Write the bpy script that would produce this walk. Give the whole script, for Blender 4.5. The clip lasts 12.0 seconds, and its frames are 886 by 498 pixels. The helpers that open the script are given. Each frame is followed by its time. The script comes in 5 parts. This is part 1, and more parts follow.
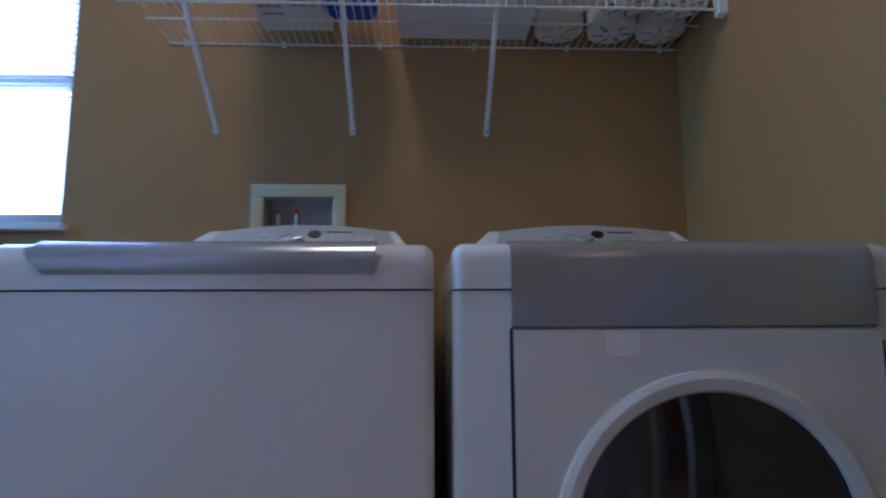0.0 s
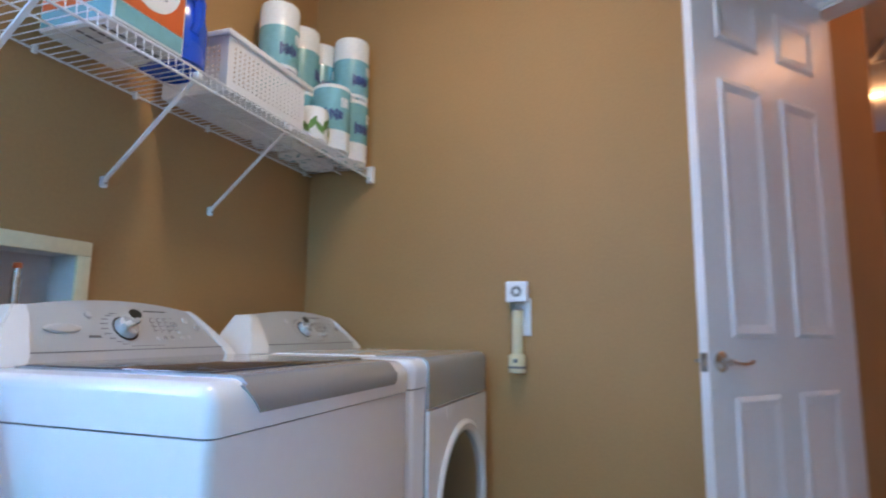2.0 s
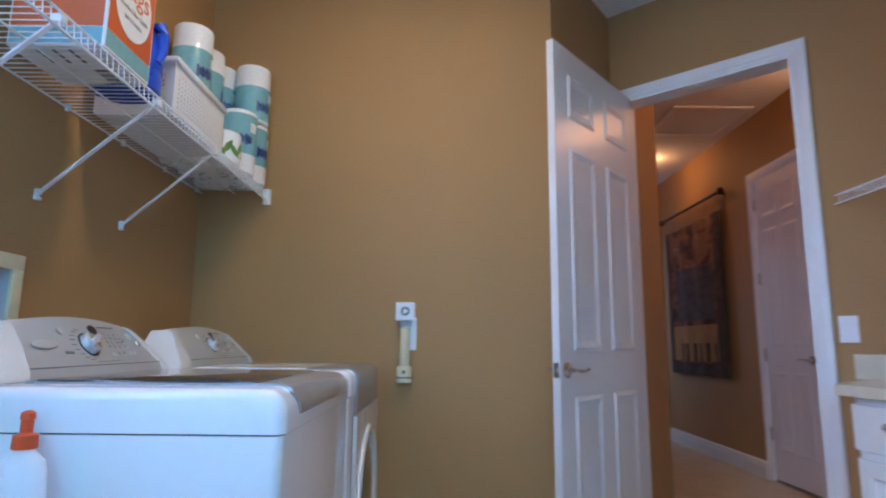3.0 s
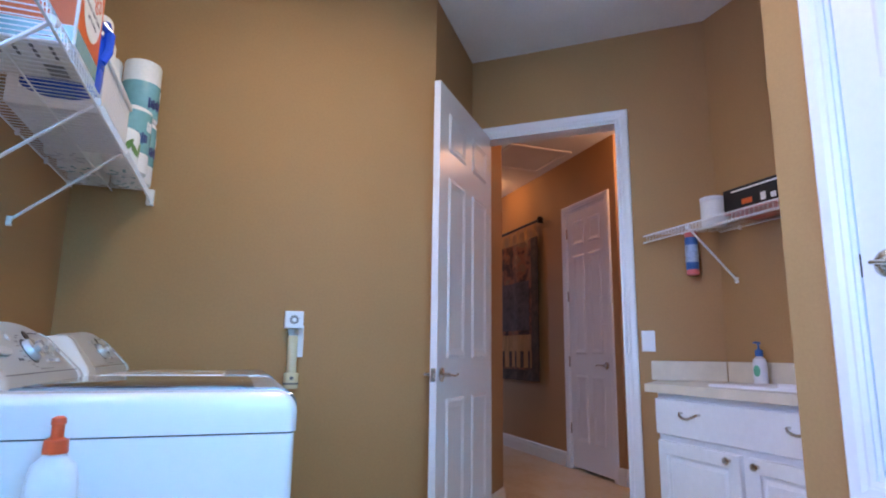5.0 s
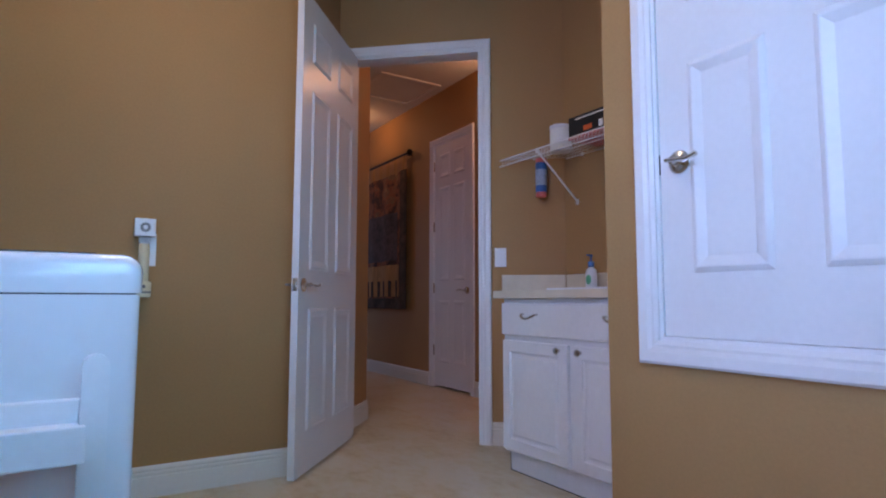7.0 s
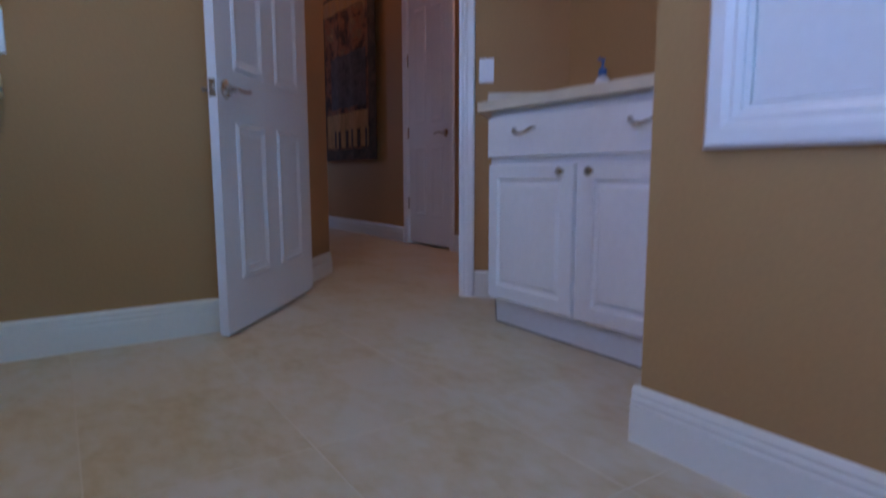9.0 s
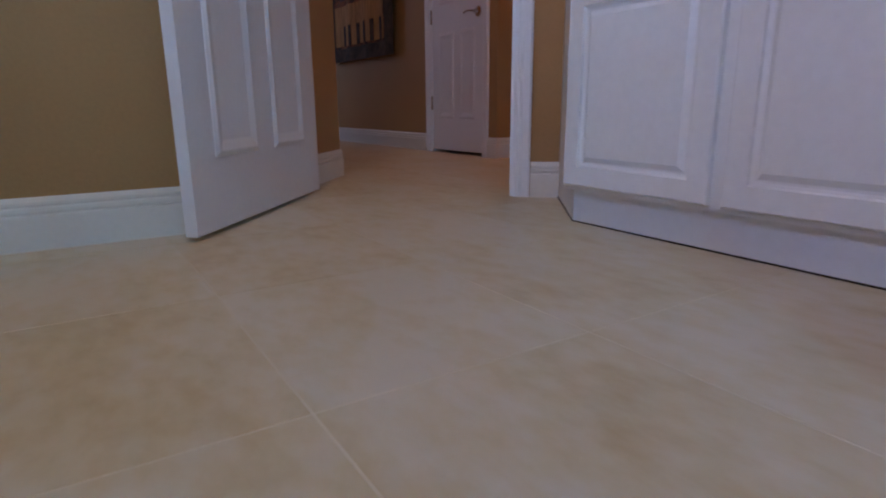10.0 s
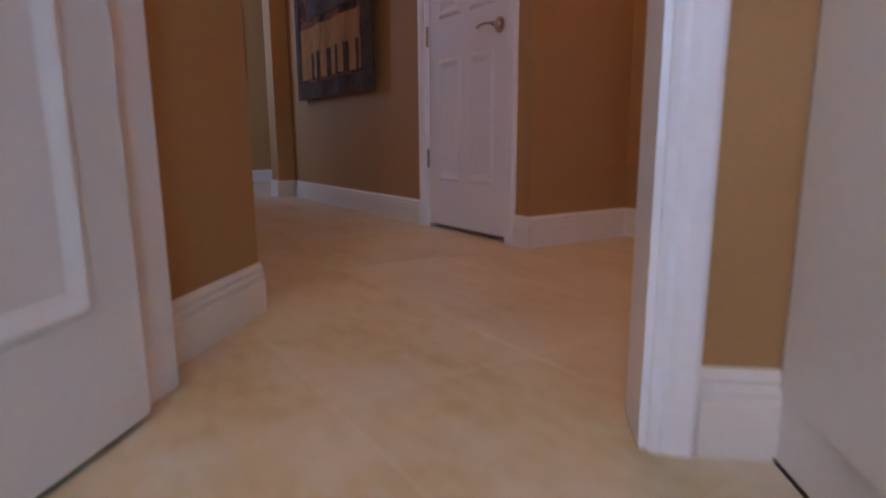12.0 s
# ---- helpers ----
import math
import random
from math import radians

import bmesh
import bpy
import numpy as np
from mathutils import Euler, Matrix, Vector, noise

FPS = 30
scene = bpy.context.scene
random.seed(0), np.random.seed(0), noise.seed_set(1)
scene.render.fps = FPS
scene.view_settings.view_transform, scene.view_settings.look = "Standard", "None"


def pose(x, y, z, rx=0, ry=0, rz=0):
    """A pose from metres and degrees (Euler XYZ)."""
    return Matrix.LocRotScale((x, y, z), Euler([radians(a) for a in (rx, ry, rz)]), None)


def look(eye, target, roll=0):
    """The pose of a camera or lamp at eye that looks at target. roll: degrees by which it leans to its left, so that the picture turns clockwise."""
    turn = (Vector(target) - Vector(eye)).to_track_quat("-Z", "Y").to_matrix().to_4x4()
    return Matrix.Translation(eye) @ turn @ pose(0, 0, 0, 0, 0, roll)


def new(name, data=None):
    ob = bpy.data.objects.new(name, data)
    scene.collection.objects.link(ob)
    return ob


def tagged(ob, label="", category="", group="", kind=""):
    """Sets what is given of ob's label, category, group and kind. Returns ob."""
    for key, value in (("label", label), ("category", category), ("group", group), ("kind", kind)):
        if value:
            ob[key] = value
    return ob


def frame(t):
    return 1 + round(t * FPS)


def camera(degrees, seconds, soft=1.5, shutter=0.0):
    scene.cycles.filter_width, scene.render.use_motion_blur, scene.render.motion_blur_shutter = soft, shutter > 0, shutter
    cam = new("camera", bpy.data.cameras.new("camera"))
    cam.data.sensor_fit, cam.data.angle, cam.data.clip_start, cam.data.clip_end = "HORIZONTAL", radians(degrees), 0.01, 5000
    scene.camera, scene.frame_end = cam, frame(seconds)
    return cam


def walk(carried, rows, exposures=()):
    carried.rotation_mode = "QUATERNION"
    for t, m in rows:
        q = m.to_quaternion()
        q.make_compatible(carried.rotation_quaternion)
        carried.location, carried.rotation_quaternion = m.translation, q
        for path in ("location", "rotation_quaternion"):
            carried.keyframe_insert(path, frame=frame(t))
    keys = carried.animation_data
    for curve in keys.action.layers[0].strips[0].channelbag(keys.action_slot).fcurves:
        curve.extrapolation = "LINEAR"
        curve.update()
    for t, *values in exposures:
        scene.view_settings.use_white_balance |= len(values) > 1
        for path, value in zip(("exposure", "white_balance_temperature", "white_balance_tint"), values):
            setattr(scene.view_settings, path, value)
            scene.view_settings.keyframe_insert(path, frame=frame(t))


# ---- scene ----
cam = camera(74.8, 12.0, soft=2.0, shutter=0.4)
PATH = [
    (0, (0.015, 0.009, 0.813), (0.091, 1.989, 1.083), -0.3),
    (0.5, (-0.374, 0.184, 0.898), (0.366, 2.025, 1.148), -0.2),
    (1, (-0.744, 0.203, 0.942), (0.477, 1.767, 1.195), -0.0),
    (1.5, (-1.092, 0.259, 0.986), (0.509, 1.43, 1.244), 0.2),
    (2, (-1.395, 0.367, 1.035), (0.475, 1.019, 1.311), 0.6),
    (2.5, (-1.621, 0.479, 1.04), (0.337, 0.75, 1.35), 0.6),
    (3, (-1.769, 0.679, 1.037), (0.204, 0.674, 1.365), 0.6),
    (3.5, (-1.917, 0.906, 1.055), (-0.009, 0.415, 1.4), 1.2),
    (3.7, (-1.941, 0.955, 1.055), (-0.054, 0.392, 1.408), 1.1),
    (5.3, (-1.960, 1.088, 1.016), (-0.124, 0.384, 1.376), 0.6),
    (5.5, (-1.977, 1.075, 0.989), (-0.167, 0.304, 1.350), 0.7),
    (6, (-2.016, 1.055, 0.930), (-0.270, 0.140, 1.273), 0.5),
    (6.5, (-2.041, 1.064, 0.901), (-0.334, 0.053, 1.152), 0.2),
    (6.7, (-2.050, 1.064, 0.884), (-0.352, 0.032, 1.100), 0.2),
    (8.3, (-1.927, 0.960, 0.837), (-0.242, -0.115, 0.9), 0.0),
    (8.5, (-1.834, 0.923, 0.839), (-0.168, -0.183, 0.868), 0.3),
    (9, (-1.528, 0.689, 0.627), (0.123, -0.411, 0.369), -0.1),
    (9.3, (-1.337, 0.584, 0.516), (0.311, -0.479, 0.122), -0.4),
    (9.5, (-1.212, 0.529, 0.456), (0.434, -0.516, 0.008), -0.3),
    (10, (-0.907, 0.432, 0.351), (0.732, -0.607, -0.131), -0.5),
    (10.5, (-0.662, 0.284, 0.312), (0.987, -0.737, -0.177), -0.6),
    (11, (-0.369, 0.115, 0.278), (1.278, -0.906, -0.216), -0.6),
    (11.5, (-0.013, -0.081, 0.346), (1.610, -1.144, -0.140), -0.3),
    (12, (0.355, -0.318, 0.460), (2.000, -1.394, 0.092), -0.3),
]
EXPOSURES = [
    (0.0, -0.95, 5750, 15), (0.5, -0.75, 7000, 19), (1.0, -0.45, 7500, 19), (1.5, -0.12, 7250, 17), (2.0, 0.08, 7150, 16), (2.5, 0.08, 7100, 16), (3.0, -0.1, 7050, 15), (3.5, -0.14, 7000, 16), (5.5, 0.18, 6900, 19),
    (6.5, -0.2, 7150, 21), (8.5, -1.06, 6750, 22), (9.0, -0.9, 6500, 21), (9.5, -0.74, 6850, 24), (10.5, -0.43, 8100, 25), (11.5, -0.12, 8200, 25), (12.0, 0.12, 8100, 23),
]
walk(cam, [(t, look(eye, target, roll)) for t, eye, target, roll in PATH], EXPOSURES)

# ---- world, sun, large lights ----
world = bpy.data.worlds.new("world")
scene.world = world
world.use_nodes = True
wn = world.node_tree
sky = wn.nodes.new("ShaderNodeTexSky")
sky.sky_type = "NISHITA"
sky.sun_disc = False
sky.sun_elevation, sky.sun_rotation = radians(40), radians(150)
wn.links.new(sky.outputs["Color"], wn.nodes["Background"].inputs["Color"])
wn.nodes["Background"].inputs["Strength"].default_value = 0.12

CEIL = 3.015
C1, C2, C3 = Vector((0.868, 0.153, 0)), Vector((1.483, -0.316, 0)), Vector((0.522, -1.405, 0))
U = (C3 - C2).normalized()                 # along the angled door wall
N = Vector((U.y, -U.x, 0))                 # into the laundry room
WX = -2.75
LAMP = (-0.32, 0.74)                       # flush light on the laundry ceiling
WIN = (-2.02, -1.095, 1.135, 2.42)         # window opening x0, x1, z0, z1


def lamp(name, kind, m, energy, colour, size, size_y=None):
    data = bpy.data.lights.new(name, kind)
    data.energy, data.color = energy, colour
    if kind == "AREA":
        data.size = size
        if size_y:
            data.shape, data.size_y = "RECTANGLE", size_y
    else:
        data.shadow_soft_size = size
    ob = new(name, data)
    ob.matrix_world = m
    return ob


lamp("window_daylight", "AREA", look(((WIN[0] + WIN[1]) / 2, 1.93, 1.78), ((WIN[0] + WIN[1]) / 2, 0.0, 1.25)), 56, (0.29, 0.45, 1.0), 0.86, 1.2)
lamp("window_daylight", "AREA", look((WX - 0.12, 0.72, 1.70), (0.0, 0.72, 1.2)), 38, (0.02, 0.50, 1.0), 0.95, 1.15)
lamp("ceiling_lamp_light", "AREA", pose(*LAMP, CEIL - 0.034), 17.0, (1.0, 0.90, 0.71), 0.30)
lamp("window_daylight", "AREA", look((6.20, -0.70, 1.55), (6.20, -1.985, 1.2)), 20, (0.32, 0.52, 1.0), 1.0, 1.5)
lamp("hall_can_light", "POINT", pose(4.15, -1.50, 2.93), 6.5, (1.0, 0.51, 0.23), 0.05)
lamp("hall_lamp_light", "POINT", pose(1.72, -1.95, CEIL - 0.16), 15, (1.0, 0.52, 0.29), 0.07)


# ---- materials ----
def material(name, colour, rough=0.5, metal=0.0, grain=40.0, vary=0.06, blotch=2.5, bump=0.0, bump_scale=120.0, coat=0.0, spread=0.0, stretch=(1, 1, 1), spec=0.5):
    m = bpy.data.materials.new(name)
    m.use_nodes = True
    nt = m.node_tree
    b = nt.nodes["Principled BSDF"]
    b.inputs["Metallic"].default_value = metal
    b.inputs["Coat Weight"].default_value = coat
    b.inputs["Specular IOR Level"].default_value = spec
    geo = nt.nodes.new("ShaderNodeTexCoord")
    mp = nt.nodes.new("ShaderNodeMapping")
    mp.inputs["Scale"].default_value = stretch
    nt.links.new(geo.outputs["Object"], mp.inputs["Vector"])
    n1 = nt.nodes.new("ShaderNodeTexNoise")
    n1.inputs["Scale"].default_value, n1.inputs["Detail"].default_value = grain, 4
    n2 = nt.nodes.new("ShaderNodeTexNoise")
    n2.inputs["Scale"].default_value, n2.inputs["Detail"].default_value = blotch, 5
    for n in (n1, n2):
        nt.links.new(mp.outputs["Vector"], n.inputs["Vector"])
    mix = nt.nodes.new("ShaderNodeMath")
    mix.operation = "MULTIPLY_ADD"
    mix.inputs[1].default_value = 0.4
    nt.links.new(n1.outputs["Fac"], mix.inputs[0])
    sc = nt.nodes.new("ShaderNodeMath")
    sc.operation = "MULTIPLY"
    sc.inputs[1].default_value = 0.6
    nt.links.new(n2.outputs["Fac"], sc.inputs[0])
    nt.links.new(sc.outputs[0], mix.inputs[2])
    fac = mix.outputs[0]
    if spread:
        info = nt.nodes.new("ShaderNodeObjectInfo")
        ad = nt.nodes.new("ShaderNodeMath")
        ad.operation = "MULTIPLY_ADD"
        ad.inputs[1].default_value = spread
        nt.links.new(info.outputs["Random"], ad.inputs[0])
        nt.links.new(fac, ad.inputs[2])
        fac = ad.outputs[0]
    ramp = nt.nodes.new("ShaderNodeValToRGB")
    lo = [max(0.0, c * (1 - vary * 2.2)) for c in colour]
    hi = [min(1.0, c * (1 + vary * 2.2)) for c in colour]
    ramp.color_ramp.elements[0].position, ramp.color_ramp.elements[1].position = 0.25, 0.75 + spread
    ramp.color_ramp.elements[0].color, ramp.color_ramp.elements[1].color = (*lo, 1), (*hi, 1)
    nt.links.new(fac, ramp.inputs["Fac"])
    nt.links.new(ramp.outputs["Color"], b.inputs["Base Color"])
    rr = nt.nodes.new("ShaderNodeMapRange")
    rr.inputs["To Min"].default_value, rr.inputs["To Max"].default_value = max(0.02, rough - 0.06), min(1.0, rough + 0.08)
    nt.links.new(n2.outputs["Fac"], rr.inputs["Value"])
    nt.links.new(rr.outputs["Result"], b.inputs["Roughness"])
    if bump:
        nb = nt.nodes.new("ShaderNodeTexNoise")
        nb.inputs["Scale"].default_value, nb.inputs["Detail"].default_value = bump_scale, 3
        nt.links.new(geo.outputs["Object"], nb.inputs["Vector"])
        bp = nt.nodes.new("ShaderNodeBump")
        bp.inputs["Strength"].default_value, bp.inputs["Distance"].default_value = bump, 0.002
        nt.links.new(nb.outputs["Fac"], bp.inputs["Height"])
        nt.links.new(bp.outputs["Normal"], b.inputs["Normal"])
    return m


WALL = material("wall_paint", (0.41, 0.230, 0.098), 0.62, grain=90, vary=0.05, blotch=1.3, bump=0.25, bump_scale=160, spec=0.3)
CEILING = material("ceiling_paint", (0.74, 0.73, 0.72), 0.85, grain=60, vary=0.04, bump=0.5, bump_scale=70)
TRIM = material("trim_paint", (0.78, 0.77, 0.78), 0.34, grain=60, vary=0.025, blotch=3, bump=0.05)
DOOR = material("door_paint", (0.76, 0.755, 0.77), 0.30, grain=50, vary=0.025, blotch=2, bump=0.22, bump_scale=170)
# embossed upright grain of the moulded doors
nt = DOOR.node_tree
grain_map = nt.nodes.new("ShaderNodeMapping")
grain_map.inputs["Scale"].default_value = (1.0, 1.0, 0.05)
nt.links.new(next(n for n in nt.nodes if n.type == "TEX_COORD").outputs["Object"], grain_map.inputs["Vector"])
bump = next(n for n in nt.nodes if n.type == "BUMP")
nt.links.new(grain_map.outputs["Vector"], bump.inputs["Height"].links[0].from_node.inputs["Vector"])
CABINET = material("cabinet_paint", (0.76, 0.755, 0.75), 0.36, grain=50, vary=0.03, blotch=3, bump=0.05)
APPLIANCE = material("appliance_enamel", (0.80, 0.80, 0.82), 0.16, grain=30, vary=0.015, blotch=2, bump=0.03, bump_scale=200, coat=0.4)
GREY = material("silver_grey_plastic", (0.42, 0.44, 0.47), 0.24, metal=0.5, grain=300, vary=0.03, bump=0.03, bump_scale=400)
GREY_FLAT = material("console_grey", (0.52, 0.53, 0.545), 0.32, metal=0.25, grain=300, vary=0.03)
LIDGLASS = material("smoked_lid_glass", (0.045, 0.045, 0.05), 0.06, grain=20, vary=0.1, coat=0.5)
DARK = material("dark_gap", (0.015, 0.015, 0.017), 0.7, vary=0.2)
DOORGLASS = material("dryer_door_glass", (0.02, 0.02, 0.025), 0.07, grain=10, vary=0.2, coat=0.6)
CHROME = material("brushed_nickel", (0.62, 0.59, 0.55), 0.22, metal=1.0, grain=200, vary=0.04)
WIRE = material("white_vinyl_wire", (0.80, 0.80, 0.82), 0.35, vary=0.02)
CREAM = material("aged_cream_plastic", (0.70, 0.62, 0.42), 0.42, grain=60, vary=0.05)
WHITEPL = material("white_plastic", (0.78, 0.79, 0.82), 0.32, grain=60, vary=0.03)
COUNTER = material("cream_solid_surface", (0.66, 0.58, 0.45), 0.3, grain=220, vary=0.06, blotch=12, coat=0.2)
BASE = material("baseboard_paint", (0.74, 0.715, 0.66), 0.34, grain=60, vary=0.03, blotch=2, bump=0.06)
GROUT = material("grout", (0.64, 0.57, 0.455), 0.85, grain=300, vary=0.06, bump=0.3)
TILE = material("stone_look_tile", (0.50, 0.40, 0.28), 0.36, grain=17, vary=0.10, blotch=3.4, bump=0.12, bump_scale=38, spread=0.08, stretch=(0.85, 1.4, 1))
nt = TILE.node_tree
nt.links.new(nt.nodes.new("ShaderNodeNewGeometry").outputs["Position"], next(n for n in nt.nodes if n.type == "MAPPING").inputs["Vector"])
ramp = next(n for n in nt.nodes if n.type == "VALTORGB").color_ramp
ramp.elements[0].position, ramp.elements[0].color = 0.35, (0.475, 0.36, 0.20, 1)
ramp.elements[1].position, ramp.elements[1].color = 0.62, (0.60, 0.535, 0.43, 1)
e = ramp.elements.new(0.50)
e.color = (0.565, 0.475, 0.325, 1)
BLUE = material("blue_jug_plastic", (0.012, 0.09, 0.58), 0.25, vary=0.05, coat=0.3)
ORANGE = material("orange_print", (0.70, 0.13, 0.03), 0.5, vary=0.04)
PAPERWHITE = material("white_card", (0.80, 0.79, 0.77), 0.6, vary=0.03)
TEAL = material("teal_film", (0.20, 0.46, 0.50), 0.25, grain=40, vary=0.08, coat=0.3)
ROLLWHITE = material("paper_roll", (0.84, 0.84, 0.83), 0.55, grain=80, vary=0.05, bump=0.5, bump_scale=60, coat=0.25)
NAVY = material("navy_ink", (0.02, 0.03, 0.16), 0.4, vary=0.05)
BLACK = material("black_print", (0.012, 0.012, 0.014), 0.35, vary=0.1)
RED = material("red_plastic", (0.62, 0.06, 0.03), 0.35, vary=0.05)
REDCAP = material("orange_red_cap", (0.80, 0.10, 0.03), 0.35, vary=0.05)
GREEN = material("green_print", (0.13, 0.26, 0.07), 0.4, grain=60, vary=0.25)
INK = material("grey_ink", (0.16, 0.16, 0.17), 0.6, vary=0.08)
CAN = material("blue_can_print", (0.03, 0.13, 0.40), 0.3, vary=0.1, coat=0.3)
YELLOW = material("yellow_print", (0.80, 0.62, 0.05), 0.45, vary=0.05)
PINK = material("coral_cap", (0.72, 0.16, 0.16), 0.4, vary=0.05)
BRONZE = material("dark_bronze", (0.035, 0.022, 0.016), 0.4, metal=0.7, vary=0.1)
STEELBOX = material("grey_box_inside", (0.52, 0.51, 0.52), 0.5, vary=0.05)
SILVER = material("silver_knob_plastic", (0.62, 0.62, 0.64), 0.28, metal=0.35, vary=0.03)
# near-white base colour imitates daylight reflected by the dryer's sticker
STICKER_GLARE = material("sticker_glare", (0.92, 0.94, 0.97), 0.08, grain=60, vary=0.02, coat=0.8)
BLIND = material("white_blind_slat", (0.82, 0.83, 0.86), 0.5, vary=0.02)


def glass(name, colour, rough=0.02):
    m = bpy.data.materials.new(name)
    m.use_nodes = True
    b = m.node_tree.nodes["Principled BSDF"]
    b.inputs["Base Color"].default_value = (*colour, 1)
    b.inputs["Roughness"].default_value = rough
    b.inputs["Transmission Weight"].default_value = 1.0
    b.inputs["IOR"].default_value = 1.45
    return m


PANE = glass("window_glass", (0.95, 0.97, 1.0))
CLEAR = glass("clear_plastic", (0.93, 0.94, 0.95), 0.12)


def glow(name, colour, strength):
    m = bpy.data.materials.new(name)
    m.use_nodes = True
    nt = m.node_tree
    e = nt.nodes.new("ShaderNodeEmission")
    e.inputs["Color"].default_value, e.inputs["Strength"].default_value = (*colour, 1), strength
    nt.links.new(e.outputs[0], nt.nodes["Material Output"].inputs["Surface"])
    return m


LAMPGLOW = glow("lamp_diffuser", (1.0, 0.88, 0.72), 6.0)
CANGLOW = glow("can_lamp", (1.0, 0.62, 0.32), 12.0)
SKYGLOW = glow("bright_daylight_backdrop", (0.62, 0.82, 1.0), 5.5)


# ---- mesh helpers ----
def box(bm, x0, x1, y0, y1, z0, z1, bevel=0.0, seg=2, m=None):
    mat = Matrix.Translation(((x0 + x1) / 2, (y0 + y1) / 2, (z0 + z1) / 2)) @ Matrix.Diagonal((x1 - x0, y1 - y0, z1 - z0, 1))
    verts = bmesh.ops.create_cube(bm, size=1.0, matrix=mat)["verts"]
    if bevel:
        edges = list({e for v in verts for e in v.link_edges})
        made = bmesh.ops.bevel(bm, geom=edges, offset=bevel, segments=seg, profile=0.5, affect="EDGES")
        verts = list({v for f in made["faces"] for v in f.verts} | {v for v in verts if v.is_valid})
    if m is not None:
        bmesh.ops.transform(bm, matrix=m, verts=verts)
    return verts


def prism(bm, outline, m=None, depth=1.0):
    """Extrudes a closed 2D outline (x, y) by depth along z, then places it by m."""
    lo = [bm.verts.new((x, y, 0)) for x, y in outline]
    hi = [bm.verts.new((x, y, depth)) for x, y in outline]
    n = len(lo)
    bm.faces.new(lo[::-1])
    bm.faces.new(hi)
    for i in range(n):
        bm.faces.new((lo[i], lo[(i + 1) % n], hi[(i + 1) % n], hi[i]))
    if m is not None:
        bmesh.ops.transform(bm, matrix=m, verts=lo + hi)
    return lo + hi


def lathe(bm, profile, seg=24, m=None, scale_y=1.0):
    """Turns (radius, z) pairs round z; closes the ends."""
    rings = [[bm.verts.new((r * math.cos(a), r * math.sin(a) * scale_y, z)) for a in (2 * math.pi * i / seg for i in range(seg))] for r, z in profile]
    for a, b in zip(rings, rings[1:]):
        for i in range(seg):
            bm.faces.new((a[i], a[(i + 1) % seg], b[(i + 1) % seg], b[i]))
    bm.faces.new(rings[0][::-1])
    bm.faces.new(rings[-1])
    verts = [v for r in rings for v in r]
    if m is not None:
        bmesh.ops.transform(bm, matrix=m, verts=verts)
    return verts


def tube(bm, pts, r, seg=8, flat=1.0):
    pts = [Vector(p) for p in pts]
    rings = []
    for i, p in enumerate(pts):
        d = (pts[min(i + 1, len(pts) - 1)] - pts[max(i - 1, 0)]).normalized()
        side = d.cross(Vector((0, 0, 1)) if abs(d.z) < 0.9 else Vector((1, 0, 0))).normalized()
        up = side.cross(d)
        rings.append([bm.verts.new(p + r * (math.cos(a) * side + math.sin(a) * flat * up)) for a in (2 * math.pi * k / seg for k in range(seg))])
    for a, b in zip(rings, rings[1:]):
        for k in range(seg):
            bm.faces.new((a[k], a[(k + 1) % seg], b[(k + 1) % seg], b[k]))
    bm.faces.new(rings[0][::-1])
    bm.faces.new(rings[-1])


def part(name, bm, mat, parent=None, label="", smooth=False, m=None):
    bmesh.ops.recalc_face_normals(bm, faces=bm.faces)
    me = bpy.data.meshes.new(name)
    bm.to_mesh(me)
    bm.free()
    me.materials.append(mat)
    if smooth:
        me.shade_smooth()
        me.set_sharp_from_angle(angle=radians(35))
    ob = new(name, me)
    if parent is not None:
        ob.parent = parent
    if m is not None:
        ob.matrix_basis = m
    return tagged(ob, label)


def thing(name, m, label, category, group="", kind=""):
    ob = new(name)
    ob.empty_display_size = 0.05
    ob.matrix_basis = m
    return tagged(ob, label, category, group, kind)


def boxes(name, items, mat, parent=None, label="", bevel=0.0, smooth=False):
    bm = bmesh.new()
    for it in items:
        box(bm, *it, bevel=bevel)
    return part(name, bm, mat, parent, label, smooth)


def frame_of(a, b, z=0.0):
    """Local x from a to b, local y to the left of it, z up."""
    d = (Vector(b) - Vector(a)).normalized()
    rot = Matrix(((d.x, -d.y, 0, a[0]), (d.y, d.x, 0, a[1]), (0, 0, 1, z), (0, 0, 0, 1)))
    return rot


# ---- setting ----
def wall(name, a, b, label, openings=(), ext0=0.0, ext1=0.0, height=CEIL, thick=0.12, mat=WALL):
    """A wall whose room face runs from a to b, with the room on the left; openings are (s0, s1, z0, z1)."""
    a, b = Vector(a), Vector(b)
    length = (b - a).length
    bm = bmesh.new()
    cuts = sorted(openings)
    s = -ext0
    for s0, s1, z0, z1 in cuts:
        box(bm, s, s0, -thick, 0, 0, height)
        if z0 > 0.001:
            box(bm, s0, s1, -thick, 0, 0, z0)
        box(bm, s0, s1, -thick, 0, z1, height)
        s = s1
    box(bm, s, length + ext1, -thick, 0, 0, height)
    bmesh.ops.remove_doubles(bm, verts=bm.verts, dist=0.0005)
    ob = part(name, bm, mat, None, label, m=frame_of(a, b))
    return tagged(ob, category="wall", kind="structure")


